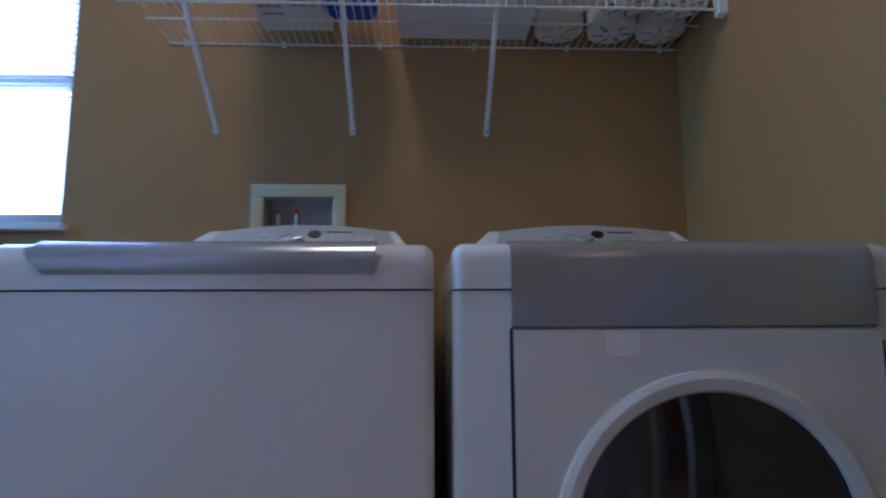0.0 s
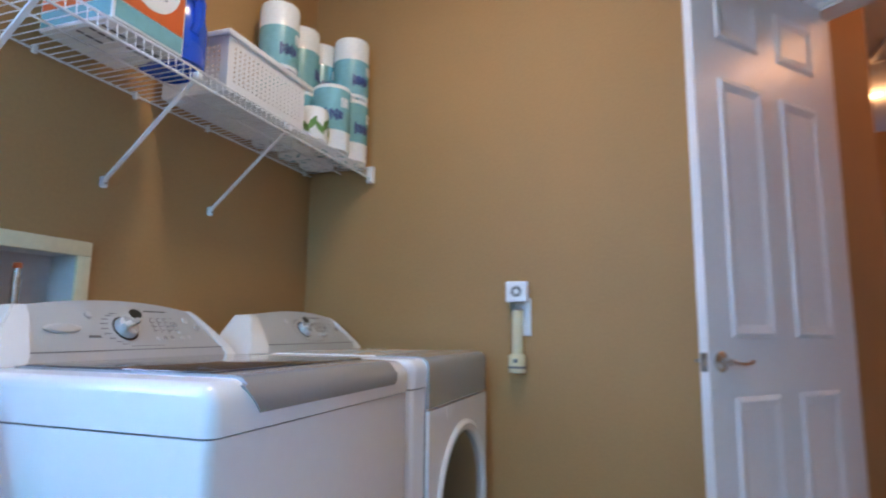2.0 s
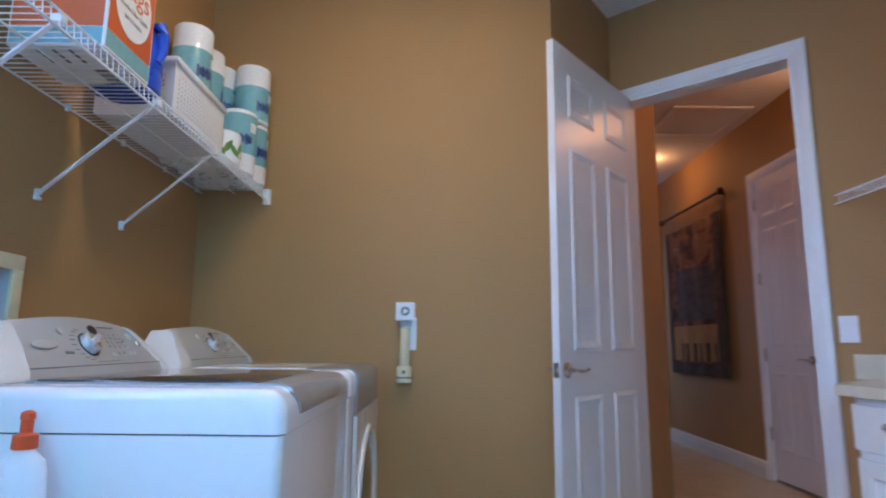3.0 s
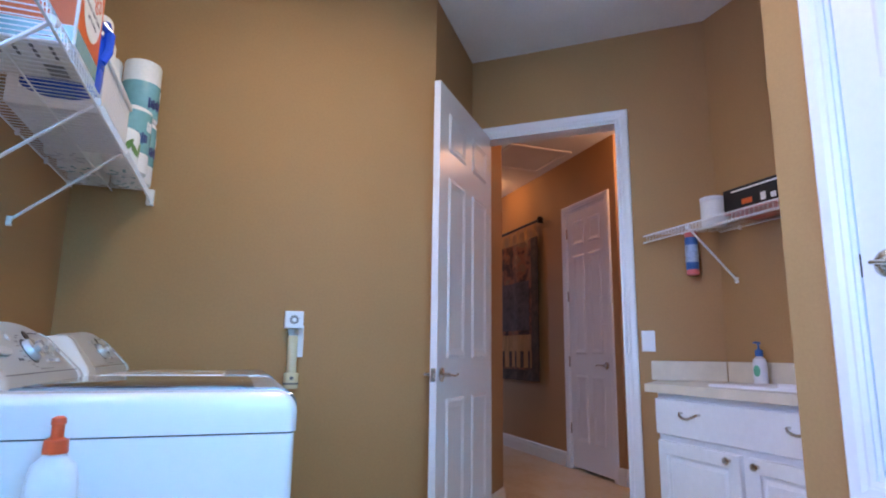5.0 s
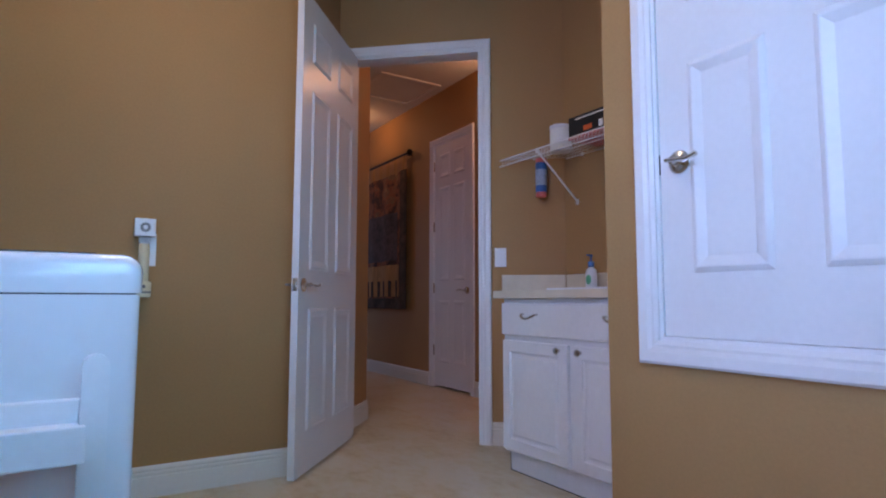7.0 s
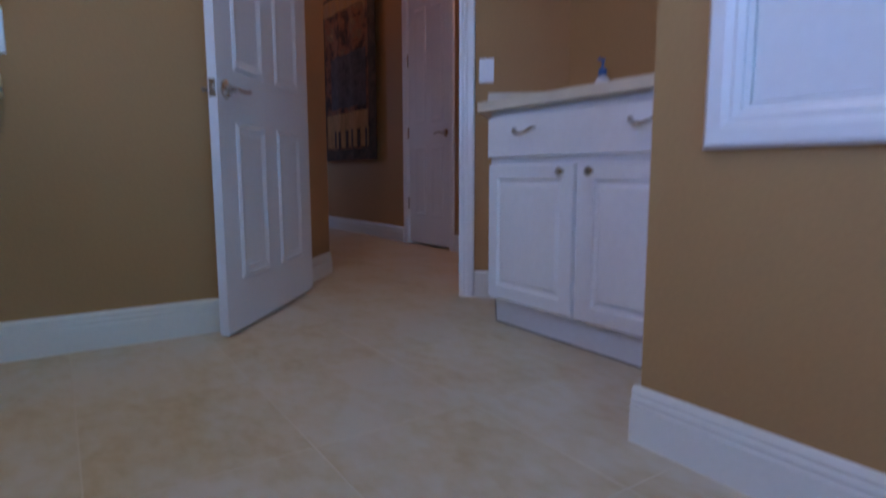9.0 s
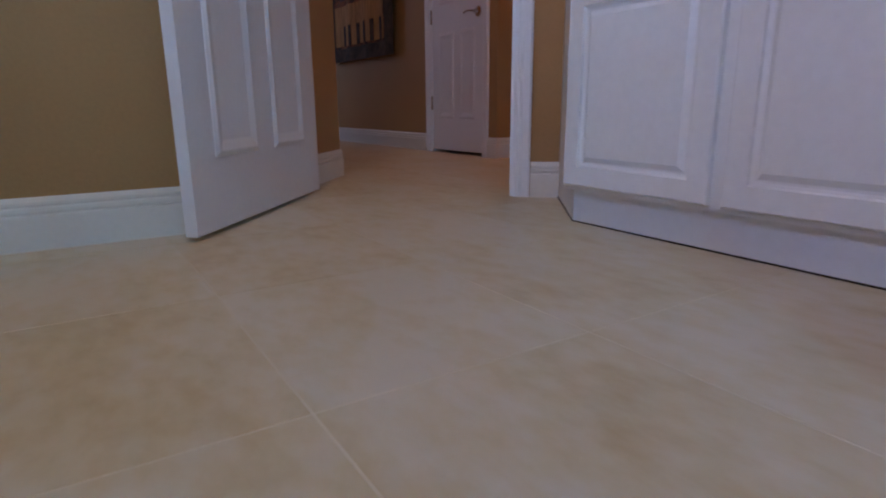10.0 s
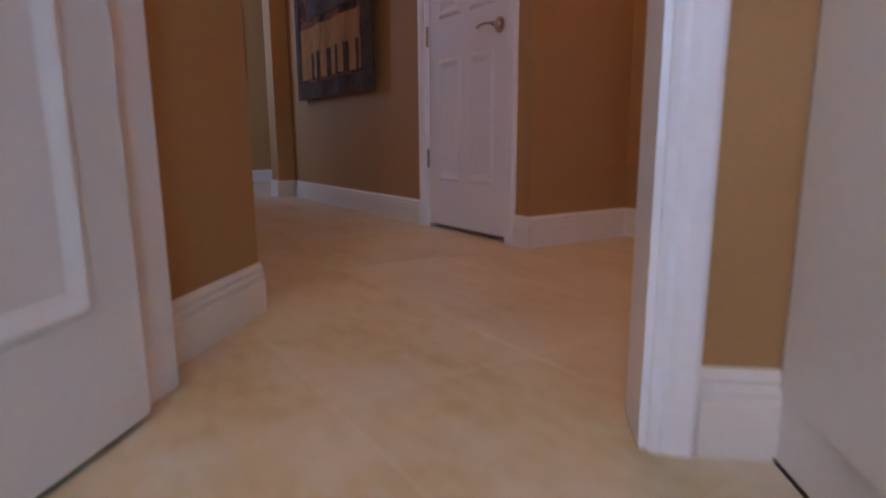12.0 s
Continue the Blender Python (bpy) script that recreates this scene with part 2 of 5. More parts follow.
OPEN = (0.083, 0.935, 0.0, 2.455)
XW = -0.702
SY = -0.415
wall("wall_north", (0.868, 1.81, 0), (WX, 1.81, 0), "tan brown painted wall behind the washer and dryer", [(0.868 - WIN[1], 0.868 - WIN[0], WIN[2], WIN[3]), (0.868 + 0.368 - 0.108, 0.868 + 0.368 + 0.108, 1.15 - 0.076, 1.15 + 0.076)], 0.12, 0.12)
wall("wall_east", (0.868, 0.153, 0), (0.868, 1.81, 0), "tan brown painted wall beside the dryer", (), 0.0, 0.12)
wall("wall_return", C2, C1, "short angled tan wall behind the open door", (), 0.0, 0.0)
wall("wall_door", C3, C2, "angled tan wall with the doorway to the hall", [((C3 - C2).length - OPEN[1], (C3 - C2).length - OPEN[0], 0, OPEN[3])], 0.05, 0.0)
wall("wall_alcove_back", (XW, -1.405, 0), C3, "tan wall behind the counter", (), 0.0, 0.05)
PD = (0.204, 1.032, 0.745, 2.60)              # high closet door: distance west of the corner, and heights
wall("wall_alcove_side", (XW, SY - 0.12, 0), (XW, -1.405, 0), "tan painted end wall of the counter alcove", (), -0.0, 0.12, thick=0.11)
wall("wall_south", (WX, SY, 0), (XW, SY, 0), "tan painted wall with a high white closet door", [(XW - WX - PD[1], XW - WX - PD[0], PD[2], PD[3])], 0.12, 0.0)
wall("wall_west", (WX, 1.81, 0), (WX, SY, 0), "tan painted wall with a daylit window", [(0.59, 1.59, 1.10, 2.30)], 0.0, 0.0)
boxes("wall_closet_back", [(WX, -0.72, SY - 0.70, SY - 0.66, 0, CEIL)], WALL, None, "plain back of the closet")["kind"] = "structure"

# the hall beyond the doorway
HB = C2 + 0.020 * U - 0.12 * N
HE = HB + 0.503 * Vector((0.746, -0.666, 0)).normalized()
HS = -1.985
wall("wall_hall_left", HE, HB, "short tan wall beside the doorway in the hall", (), 0, 0)
wall("wall_hall_north", (7.2, HE.y, 0), HE, "long tan hall wall", [(0.45, 1.55, 0.75, 2.35)], 0, 0)
wall("wall_hall_south", (2.225, HS, 0), (5.05, HS, 0), "tan hall wall with tapestry and closet door", [(0.150, 0.825, 0.0, 2.46)], 0.0, 0.17)
boxes("wall_hall_pier", [(5.22, 5.40, -3.2, HS + 0.135, 0, CEIL)], WALL, None, "tan end of the tapestry wall standing a little proud")["kind"] = "structure"
wall("wall_hall_corner", (2.225, -2.60, 0), (2.225, HS - 0.12, 0), "tan hall wall going off round the corner", (), 0.1, 0.0)
wall("wall_hall_end", (7.2, -3.2, 0), (7.2, HE.y, 0), "far tan end wall of the hall", (), 0.1, 0.1)
wall("wall_hall_far_south", (5.05, -3.2, 0), (7.2, -3.2, 0), "far tan wall of the hall", (), -0.3, 0.1)
wall("wall_hall_west", (0.80, -1.32, 0), (0.80, -2.60, 0), "tan wall across the hall", (), 0.0, 0.1)
wall("wall_hall_back", (0.80, -2.60, 0), (2.225, -2.60, 0), "far tan wall across the hall", (), 0.1, 0.1)
# the second box is unseen, added to keep light out behind door_3
boxes("wall_closet_hall", [(2.30, 3.20, HS - 0.75, HS - 0.70, 0, CEIL), (3.20, 3.25, HS - 0.75, HS - 0.12, 0, CEIL)], WALL, None, "plain back of the hall closet with an added side that blocks light")["kind"] = "structure"

bm = bmesh.new()
box(bm, WX - 0.1, 7.4, -3.9, 1.95, CEIL, CEIL + 0.1)
tagged(part("ceiling", bm, CEILING, None, "white textured painted ceiling"), category="ceiling", kind="structure")

bm = bmesh.new()
box(bm, WX - 0.1, 7.4, -3.9, 1.95, -0.10, -0.0007)
floor = tagged(part("floor", bm, GROUT, None, "beige stone-look tile floor with pale grout"), category="floor", kind="structure")


# ---- trim ----
BB_H = 0.135


def baseboard(a, b, label="white stepped baseboard"):
    """A stepped baseboard along a wall face, room on the left."""
    a, b = Vector(a), Vector(b)
    out = [(0, 0), (0.017, 0), (0.017, 0.086), (0.016, 0.089), (0.0105, 0.091), (0.0105, 0.094), (0.0140, 0.096), (0.0150, 0.101), (0.0140, 0.107), (0.0085, 0.110), (0.0085, 0.113), (0.0120, 0.116), (0.0120, 0.123), (0.0075, 0.131), (0.005, BB_H), (0, BB_H)]
    bm = bmesh.new()
    prism(bm, out, Matrix(((0, 0, 1, 0), (1, 0, 0, 0), (0, 1, 0, 0), (0, 0, 0, 1))), (b - a).length)
    return tagged(part("baseboard", bm, BASE, None, label, m=frame_of(a, b)), category="baseboard", kind="structure")


DL = (C3 - C2).length
baseboard((0.868, 0.153, 0), (0.868, 1.81, 0))
baseboard(C2, C1)
baseboard((0.868, 1.81, 0), (WX, 1.81, 0))
baseboard(C2 + 0.985 * U - 0.0 * N + (0.165) * U, C2 + 1.003 * U)
baseboard((WX, SY, 0), (XW + 0.016, SY, 0))
baseboard((XW, SY, 0), (XW, -0.84, 0))
baseboard(HE, HB)
baseboard((7.2, HE.y, 0), HE + Vector((-0.0, 0, 0)))
baseboard((3.125, HS, 0), (5.204, HS, 0))
baseboard((2.225 - 0.016, HS, 0), (2.313, HS, 0))
baseboard((2.225, -2.60, 0), (2.225, HS, 0))
baseboard((0.80, -2.60, 0), (2.209, -2.60, 0))
baseboard((5.22, HS, 0), (5.22, HS + 0.135, 0))
baseboard((5.204, HS + 0.135, 0), (5.40, HS + 0.135, 0))
baseboard((7.2, -3.2, 0), (7.2, HE.y, 0))


def casing(name, m, x0, x1, z0, z1, width, mat=TRIM, sill=False, label="white moulded door casing"):
    """Moulded casing round an opening in the local xz plane, standing proud towards +y; a jamb lines the opening."""
    ob = thing(name, m, label, "door frame", kind="structure")

    def bar(pa, pb, flip, piece):
        bm = bmesh.new()
        prof = [(0, 0), (0.010, 0), (0.016, 0.012), (0.014, 0.020), (0.020, 0.034), (0.020, width - 0.008), (0.014, width), (0, width)]
        d = (Vector(pb) - Vector(pa))
        ln = d.length
        d.normalize()
        outw = Vector((0, 1, 0)).cross(d) * flip
        rows = []
        for end in (0, 1):
            ring = []
            for y, w in prof:
                along = (-w if end == 0 else ln + w)
                if not sill and abs(pa[2]) < 0.01 and ((end == 0 and d.z > 0.5) or (end == 1 and d.z < -0.5)):
                    along = 0 if end == 0 else ln
                if not sill and abs(d.z) > 0.5 and z0 < 0.01:
                    low = (end == 0) == (d.z > 0)
                    if low:
                        along = 0 if end == 0 else ln
                ring.append(bm.verts.new(Vector(pa) + d * along + outw * w + Vector((0, y, 0))))
            rows.append(ring)
        n = len(prof)
        bm.faces.new(rows[0])
        bm.faces.new(rows[1][::-1])
        for i in range(n):
            bm.faces.new((rows[0][i], rows[1][i], rows[1][(i + 1) % n], rows[0][(i + 1) % n]))
        part(piece, bm, mat, ob)

    bar((x0, 0.001, z0), (x0, 0.001, z1), -1, "side_casing")
    bar((x1, 0.001, z0), (x1, 0.001, z1), 1, "side_casing")
    bar((x0, 0.001, z1), (x1, 0.001, z1), -1, "head_casing")
    if sill:
        bar((x0, 0.001, z0), (x1, 0.001, z0), 1, "bottom_casing")
    j = [(x0, x0 + 0.012, -0.119, 0.003, z0 + (0.012 if sill else 0), z1 - 0.012), (x1 - 0.012, x1, -0.119, 0.003, z0 + (0.012 if sill else 0), z1 - 0.012), (x0, x1, -0.119, 0.003, z1 - 0.012, z1)]
    if sill:
        j.append((x0, x1, -0.119, 0.003, z0, z0 + 0.012))
    for it in j:
        boxes("jamb", [it], mat, ob)
    return ob


def panel_leaf(parent, width, z0, z1, panels, thick=0.035, mat=DOOR, both=True):
    """A moulded door leaf in local x 0..width, y -thick..0, with raised panels (x0, x1, z0, z1)."""
    bm = bmesh.new()
    xs = sorted({0.0, width} | {round(v, 4) for p in panels for v in p[:2]})
    zs = sorted({z0, z1} | {round(v, 4) for p in panels for v in p[2:]})
    hole = lambda x, z: any(p[0] < x < p[1] and p[2] < z < p[3] for p in panels)
    for i in range(len(xs) - 1):
        for k in range(len(zs) - 1):
            if not hole((xs[i] + xs[i + 1]) / 2, (zs[k] + zs[k + 1]) / 2):
                box(bm, xs[i], xs[i + 1], -thick, 0, zs[k], zs[k + 1])
    bmesh.ops.remove_doubles(bm, verts=bm.verts, dist=0.0004)
    seen = {}
    bm.verts.index_update()
    for f in list(bm.faces):
        key = tuple(sorted(v.index for v in f.verts))
        seen.setdefault(key, []).append(f)
    bmesh.ops.delete(bm, geom=[f for fs in seen.values() if len(fs) > 1 for f in fs], context="FACES_ONLY")
    leaf = part("leaf", bm, mat, parent)
    for a, b, c, d in panels:
        bm = bmesh.new()
        for y, s in (((0.0, 1), (-thick, -1)) if both else ((0.0, 1),)):
            # sunk moulding that slopes down, runs flat, and rises to a raised field
            steps = [(0.0, 0.0), (0.003, -0.003), (0.014, -0.0085), (0.019, -0.0085), (0.042, -0.002), (0.046, -0.001)]
            rings = [[bm.verts.new((x, y + s * dep, z)) for x, z in ((a + o, c + o), (b - o, c + o), (b - o, d - o), (a + o, d - o))] for o, dep in steps]
            for r0, r1 in zip(rings, rings[1:]):
                for i in range(4):
                    bm.faces.new((r0[i], r0[(i + 1) % 4], r1[(i + 1) % 4], r1[i]))
            bm.faces.new(rings[-1])
        part("raised_panel", bm, mat, leaf)
    return leaf


def lever(parent, m, reach=0.105, mat=CHROME, rose=0.035):
    """A lever handle: rose, neck and curved lever, standing towards local +y, lever along +x."""
    h = new("lever_handle")
    h.empty_display_size = 0.02
    h.parent = parent
    h.matrix_basis = m
    bm = bmesh.new()
    lathe(bm, [(rose, 0.0), (rose, 0.004), (rose * 0.86, 0.009), (0.016, 0.013), (0.012, 0.018), (0.011, 0.040)], 24, Matrix.Rotation(radians(-90), 4, "X"))
    part("rose", bm, mat, h, smooth=True)
    bm = bmesh.new()
    tube(bm, [(-0.012, 0.046, 0), (0.004, 0.049, 0.001), (0.030, 0.050, 0.005), (0.060, 0.050, 0.006), (reach * 0.85, 0.049, 0.002), (reach, 0.047, -0.003)], 0.0078, 10, 0.8)
    part("lever", bm, mat, h, smooth=True)
    return h


def six_panels(w, z0, z1, stile=0.11, mid=0.085, rails=(0.235, 0.50, 0.85)):
    """Six-panel layout for a tall door: low pair, tall middle pair, small top pair."""
    half = (w - 2 * stile - mid) / 2
    cols = [(stile, stile + half), (stile + half + mid, w - stile)]
    H = z1 - z0
    rows = [(z0 + 0.095 * H, z0 + 0.345 * H), (z0 + 0.425 * H, z0 + 0.815 * H), (z0 + 0.855 * H, z0 + 0.955 * H)]
    return [(*c, *r) for r in rows for c in cols]


# doorway to the hall: casing on the laundry side, and the open door
DM = frame_of(C3, C2)
casing("door_frame_1", DM, DL - OPEN[1], DL - OPEN[0], 0.0, OPEN[3], 0.066, label="white moulded casing round the doorway to the hall")
HINGE = C2 + 0.132 * U + 0.018 * N
TIP = Vector((0.712, 0.176, 0))
door_m = frame_of(TIP, HINGE, 0.014)
door = thing("door_1", door_m, "white six-panel door standing open against the tan wall", "door", kind="structure")
door_w = (HINGE - TIP).length
# the seen face looks to local -y, so the leaf is built behind it
panel_leaf(door, door_w, 0.0, 2.43, [(a, b, c, d) for c, d in ((0.200, 0.806), (1.004, 1.940), (2.086, 2.300)) for a, b in ((0.128, 0.392), (0.516, 0.785))], thick=-0.035)
lever(door, Matrix.Translation((0.062, 0.0, 0.925)) @ Matrix.Rotation(radians(180), 4, "X"))
lever(door, Matrix.Translation((0.062, 0.035, 0.925)))
boxes("latch_plate", [(-0.0015, 0.0, 0.005, 0.030, 0.893, 0.955)], CHROME, door, "nickel latch plate")
bm = bmesh.new()
prism(bm, [(0, 0.008), (-0.012, 0.010), (-0.012, 0.016), (0, 0.026)], Matrix.Translation((-0.0015, 0, 0.914)), 0.020)
part("latch_bolt", bm, CHROME, door)
for z in (0.28, 0.95, 1.60, 2.22):
    bm = bmesh.new()
    lathe(bm, [(0.006, 0), (0.006, 0.09)], 10, Matrix.Translation((door_w + 0.004, 0.040, z - 0.045)))
    part("hinge", bm, CHROME, door)

# high closet door in the south wall
PX0, PX1 = XW - PD[1], XW - PD[0]
SM = frame_of((WX, SY, 0), (XW, SY, 0))
casing("door_frame_2", SM, PX0 - WX, PX1 - WX, PD[2], PD[3], 0.070, sill=True, label="white moulded frame round the high closet door")
closet = thing("door_2", Matrix.Translation((PX1 - 0.014, SY - 0.004, PD[2] + 0.014)) @ Matrix.Rotation(radians(180), 4, "Z"), "closed white panelled closet door set high in the wall", "door", kind="structure")
cw, ch = PX1 - PX0 - 0.028, PD[3] - PD[2] - 0.028
crow = [(0.183, 0.804), (0.987, 1.610)]
panel_leaf(closet, cw, 0.0, ch, [(c0, c1, *r) for r in crow for c0, c1 in ((0.102, 0.333), (0.450, 0.685))], thick=-0.035)
lever(closet, Matrix.Translation((0.066, 0.0, 0.512)) @ Matrix.Rotation(radians(180), 4, "X"), 0.088)
boxes("strike", [(-0.011, -0.001, -0.0035, 0.004, 0.485, 0.545)], BRONZE, closet, "dark metal strike plate")

# hall closet door
hm = frame_of((2.225, HS, 0), (5.05, HS, 0))
casing("door_frame_3", hm, 0.150, 0.825, 0.0, 2.46, 0.062, label="white casing round the hall closet door")
hall_door = thing("door_3", Matrix.Translation((3.05 - 0.014, HS - 0.006, 0.022)) @ Matrix.Rotation(radians(180), 4, "Z"), "closed white six-panel narrow door in the hall", "door", kind="structure")
panel_leaf(hall_door, 0.647, 0.0, 2.434, six_panels(0.647, 0.0, 2.434, 0.095, 0.07), thick=-0.035)
lever(hall_door, Matrix.Translation((0.588, 0, 0.935)) @ Matrix.Rotation(radians(180), 4, "Y") @ Matrix.Rotation(radians(180), 4, "X"), mat=CHROME)
for z in (0.345, 0.965, 1.59, 2.22):
    bm = bmesh.new()
    lathe(bm, [(0.007, 0), (0.007, 0.10)], 10, Matrix.Translation((-0.006, -0.006, z - 0.05)))
    part("hinge", bm, CHROME, hall_door)


# ---- window with blind ----
def sash_window(name, m, ww, wh, label):
    """A sash window with a mini blind; local x along, y outwards, from the opening's lower corner."""
    win = thing(name, m, label, "window", kind="structure")
    for nm, it in (("window_frame", (0, 0.045, 0.06, 0.11, 0, wh)), ("window_frame", (ww - 0.045, ww, 0.06, 0.11, 0, wh)), ("window_frame", (0.045, ww - 0.045, 0.06, 0.11, wh - 0.045, wh)), ("window_frame", (0.045, ww - 0.045, 0.06, 0.11, 0, 0.045)), ("check_rail", (0.045, ww - 0.045, 0.062, 0.108, 0.47, 0.515))):
        boxes(nm, [it], TRIM, win, bevel=0.004)
    pane = boxes("pane", [(0.045, ww - 0.045, 0.085, 0.089, 0.045, wh - 0.045)], PANE, win, "clear window glass")
    pane.visible_shadow = False
    boxes("window_sill", [(-0.02, ww + 0.02, -0.035, 0.058, -0.022, 0.0)], TRIM, win, "white window sill", bevel=0.004)
    slat = bmesh.new()
    box(slat, 0.008, ww - 0.008, 0.018, 0.040, -0.0006, 0.0006)
    bmesh.ops.transform(slat, matrix=Matrix.Rotation(radians(12), 4, "X"), verts=slat.verts)
    slat_ob = part("blind_slat", slat, BLIND, win, m=Matrix.Translation((0, 0, 0.03)))
    for i in range(1, int(wh / 0.0215) - 2):
        s2 = slat_ob.copy()
        scene.collection.objects.link(s2)
        s2.matrix_basis = Matrix.Translation((0, 0, 0.03 + 0.0215 * i))
    boxes("blind_headrail", [(0.006, ww - 0.006, 0.012, 0.046, wh - 0.034, wh - 0.004)], BLIND, win)
    return win


sash_window("window_1", Matrix.Translation((WIN[0], 1.81, WIN[2])), WIN[1] - WIN[0], WIN[3] - WIN[2], "white sash window with open white mini blind, bright daylight behind")
sash_window("window_2", Matrix.Translation((WX, 0.22, 1.10)) @ Matrix.Rotation(radians(90), 4, "Z"), 1.0, 1.20, "white sash window with open white mini blind")
bm = bmesh.new()
box(bm, WX - 0.92, WX - 0.90, -1.4, 2.4, 0.2, 4.2)
tagged(part("backdrop", bm, SKYGLOW, None, "overexposed daylight outside the window"), category="backdrop", kind="structure")
bm = bmesh.new()
box(bm, WIN[0] - 1.6, WIN[1] + 1.6, 2.60, 2.62, 0.2, 4.2)
tagged(part("backdrop", bm, SKYGLOW, None, "overexposed daylight outside the window"), category="backdrop", kind="structure")


# ---- washer and dryer ----
def console(parent, w, y0, z0):
    """Slanted control console: arched grey face between white end caps that lean inwards."""
    depth, rise = 0.155, 0.142
    steps = ((0.0, 0.0), (0.006, 0.17), (0.045, 0.55), (0.080, 0.88), (0.100, 1.0))
    low, high = (0.112, w - 0.045), (0.168, w - 0.110)
    n = 16
    bm = bmesh.new()
    rows = []
    for i in range(n + 1):
        s = i / n
        arch = 1 - 0.13 * (2 * s - 1) ** 2
        ring = []
        for y, f in steps:
            xa, xb = low[0] + (high[0] - low[0]) * f, low[1] + (high[1] - low[1]) * f
            ring.append(bm.verts.new((xa + (xb - xa) * s, y0 + y, z0 + rise * f * arch)))
        xa, xb = high[0], high[1]
        ring.append(bm.verts.new((xa + (xb - xa) * s, y0 + depth, z0 + rise * arch - 0.006)))
        ring.append(bm.verts.new((low[0] + (low[1] - low[0]) * s, y0 + depth, z0)))
        rows.append(ring)
    m = len(rows[0])
    for a, b in zip(rows, rows[1:]):
        for k in range(m):
            bm.faces.new((a[k], a[(k + 1) % m], b[(k + 1) % m], b[k]))
    bm.faces.new(rows[0])
    bm.faces.new(rows[-1][::-1])
    con = part("console", bm, GREY_FLAT, parent, "silver grey control panel", True)
    for side in (0, 1):
        bm = bmesh.new()
        rings = []
        for y, f in steps + ((depth + 0.004, 0.97), (depth + 0.004, 0.0)):
            f2 = f * 0.87
            if side == 0:
                xo, xi = 0.012 + 0.128 * f, low[0] + (high[0] - low[0]) * f + 0.004
            else:
                xo, xi = w - 0.006 - 0.088 * f, low[1] + (high[1] - low[1]) * f - 0.004
            rings.append([bm.verts.new((x, y0 + y - 0.004, z0 + rise * f2 + 0.001)) for x in (xo, xi)])
        k = len(rings)
        for i in range(k):
            a, b = rings[i], rings[(i + 1) % k]
            bm.faces.new((a[0], a[1], b[1], b[0]))
        bm.faces.new([r[0] for r in rings])
        bm.faces.new([r[1] for r in rings][::-1])
        bmesh.ops.bevel(bm, geom=list(bm.edges), offset=0.003, segments=2, affect="EDGES")
        part("end_cap", bm, APPLIANCE, con, "white end cap", True)
    return con


def on_face(y0, z0, x, f, lift=0.0):
    """A pose on the console's slanted face, local z out of the face; f runs up it from 0 to 1."""
    p0, p1 = Vector((x, y0 + 0.006, z0 + 0.024)), Vector((x, y0 + 0.080, z0 + 0.125))
    up = (p1 - p0).normalized()
    out = Vector((1, 0, 0)).cross(up)
    p = p0.lerp(p1, f) + out * lift
    return Matrix(((1, up.x, out.x, p.x), (0, up.y, out.y, p.y), (0, up.z, out.z, p.z), (0, 0, 0, 1)))


